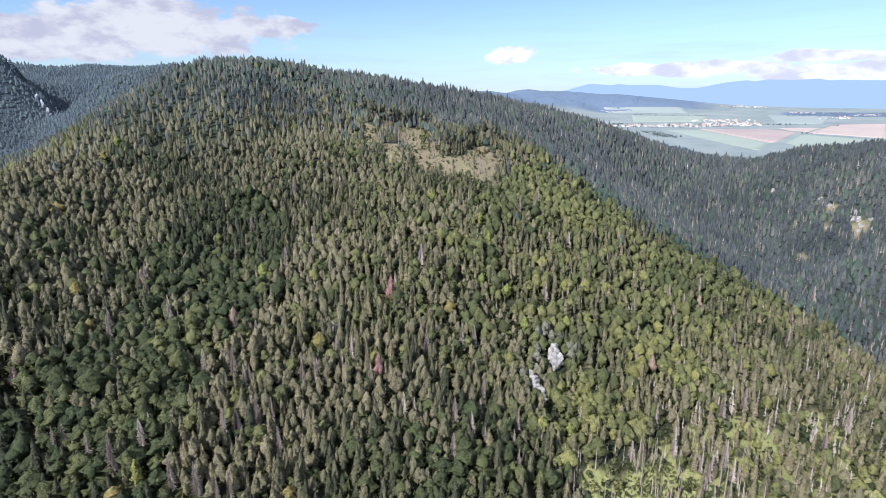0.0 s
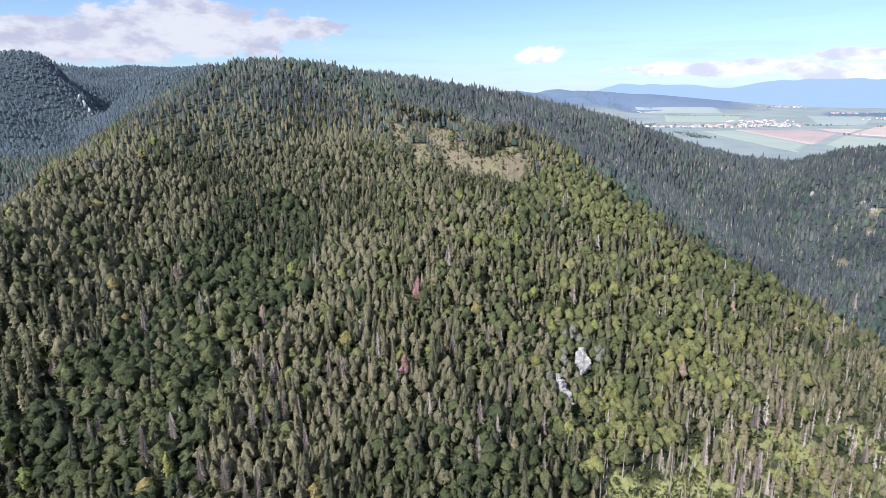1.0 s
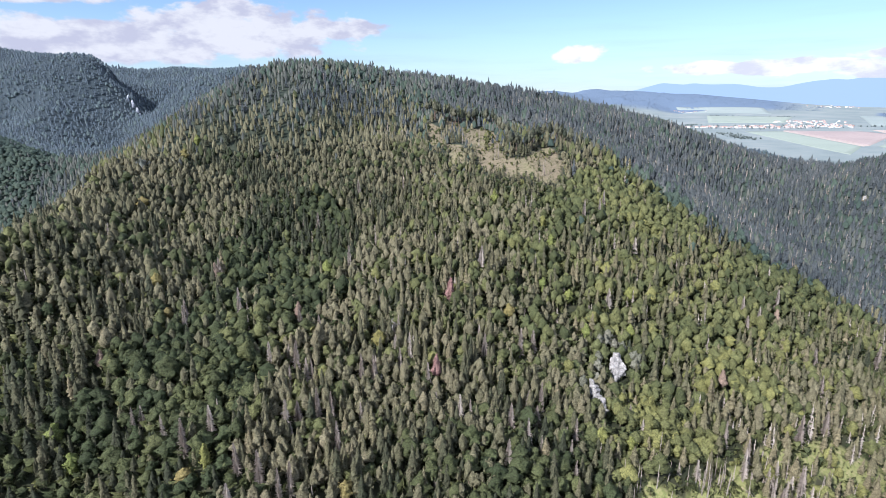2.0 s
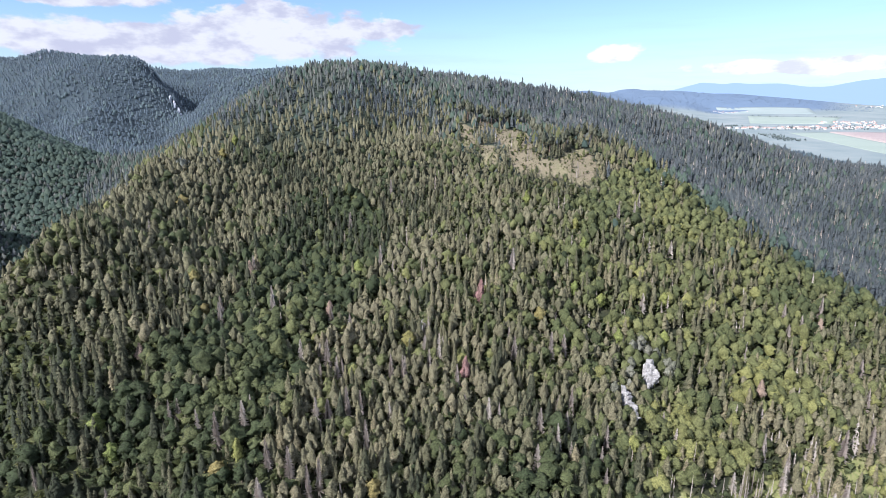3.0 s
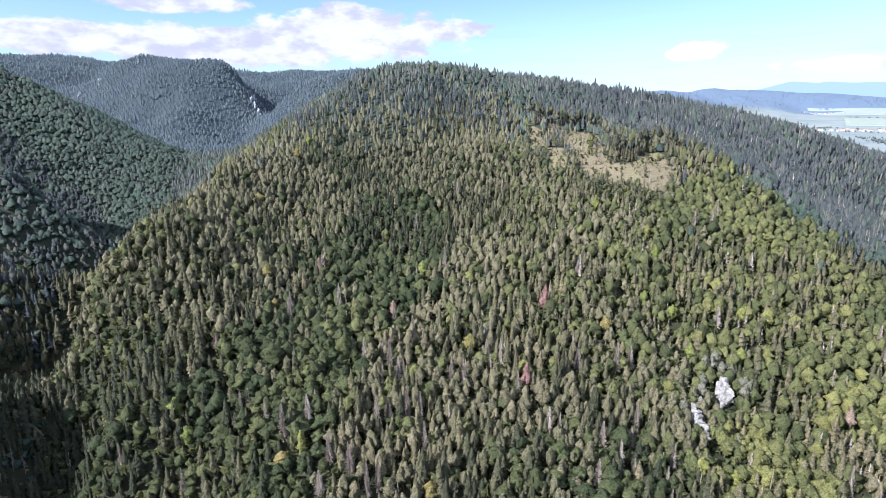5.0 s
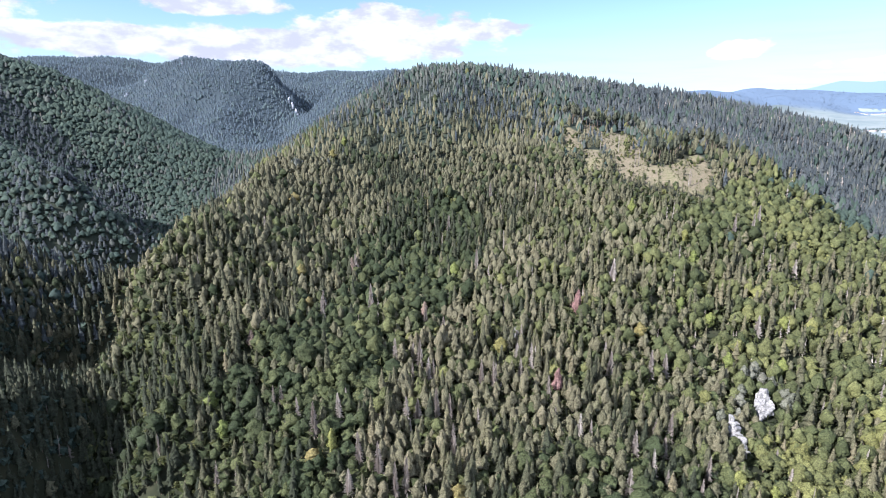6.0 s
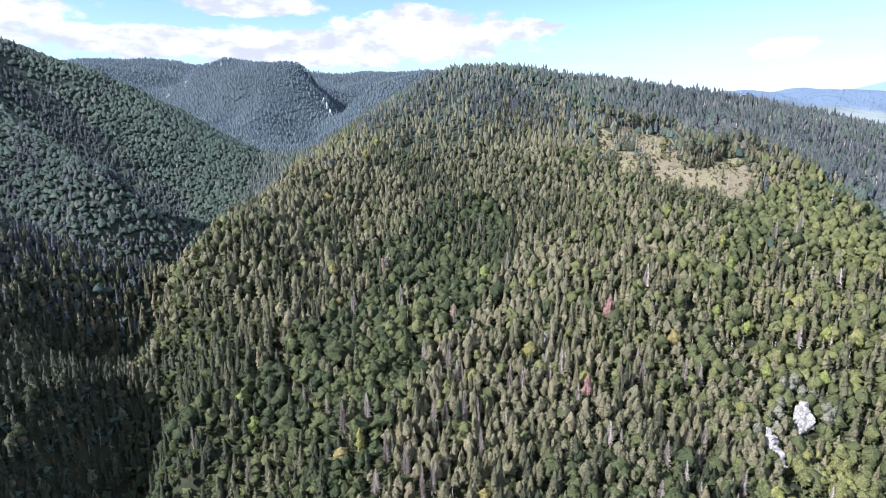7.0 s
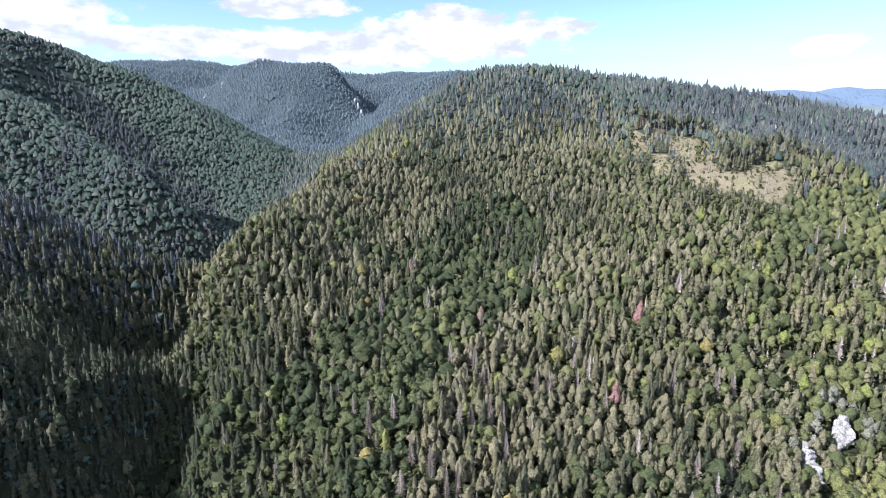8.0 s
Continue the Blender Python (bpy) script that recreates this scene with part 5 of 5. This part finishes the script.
wr = np.random.default_rng(33)
hx, hy = [], []
for (x0, y0), (x1, y1), n, w in [((1341, 2033), (1282, 1741), 90, 22), ((1420, 2480), (1560, 2560), 40, 20), ((2090, 2190), (2230, 2130), 24, 14), ((1500, 2300), (1900, 2200), 60, 40),
                                 ((1420, 2400), (2000, 2300), 70, 60), ((2087, 3336), (2410, 2985), 30, 10), ((1820, 1735), (1860, 1700), 6, 8), ((2260, 1990), (2290, 2010), 6, 8)]:
    t = wr.uniform(size=n)
    hx.append(x0 + (x1 - x0) * t + wr.normal(0, w, n)), hy.append(y0 + (y1 - y0) * t + wr.normal(0, w, n))
far_woods("hedgerow_trees", np.concatenate(hx), np.concatenate(hy), "hedgerow and garden trees on the plain, tinted blue-grey for haze", [hedge_leaves, bark], k=0.55)
n = 3200
a, d = np.radians(wr.uniform(4, 41, n)), wr.uniform(4150, 4800, n)
ok = (d > 4150 + 300 * np.clip((np.degrees(a) - 30) / 11, 0, 1)) & ~inside(d * np.sin(a), d * np.cos(a), [(2130, 3900), (2720, 3620), (2520, 3230), (2060, 3660)])
far_woods("ridge_woods", (d * np.sin(a))[ok], (d * np.cos(a))[ok], "conifer woods on the far ridge beyond the plain, tinted blue for haze", [hazed_ridge_needles, bark], "spruce", 0.6, 4)
n = 2000
a, d = np.radians(wr.uniform(45, 66, n)), wr.uniform(3850, 4400, n)
far_woods("plain_woods", d * np.sin(a), d * np.cos(a), "belt of woods across the far plain, tinted blue for haze", [hazed_ridge_needles, bark], "spruce", 0.6, 5)


# ---- the mountains on the skyline ----
def mountains():
    a = np.radians(np.linspace(16, 75, 241))
    rise = np.clip((np.degrees(a) - 17) / 14, 0, 1)
    top = -60 + 150 * rise + 70 * patches(np.degrees(a), a * 0, 9.0, 61) + 45 * patches(np.degrees(a), a * 0, 3.1, 62) + 14 * patches(np.degrees(a), a * 0, 0.9, 63)
    v = []
    for lev in (0.0, 0.35, 0.7, 1.0):
        r = 4935 + 25 * lev
        v.append(np.stack([r * np.sin(a), r * np.cos(a), 200 + (100 + top) * lev], -1))
    n = len(a)
    i, j = np.meshgrid(np.arange(3), np.arange(n - 1), indexing="ij")
    q = np.stack([i * n + j, i * n + j + 1, (i + 1) * n + j + 1, (i + 1) * n + j], -1).reshape(-1, 4)
    # the range glows evenly; its pale blue stands in for hazy air
    m, ad, jn = material("mountain_haze_glow")
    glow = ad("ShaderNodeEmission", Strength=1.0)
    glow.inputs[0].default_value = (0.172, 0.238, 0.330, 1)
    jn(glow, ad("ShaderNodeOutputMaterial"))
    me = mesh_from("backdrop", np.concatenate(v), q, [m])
    return tagged(new("backdrop", me), "glowing pale blue backdrop of a mountain range far beyond the plain", "mountains", kind="structure")


mountains()
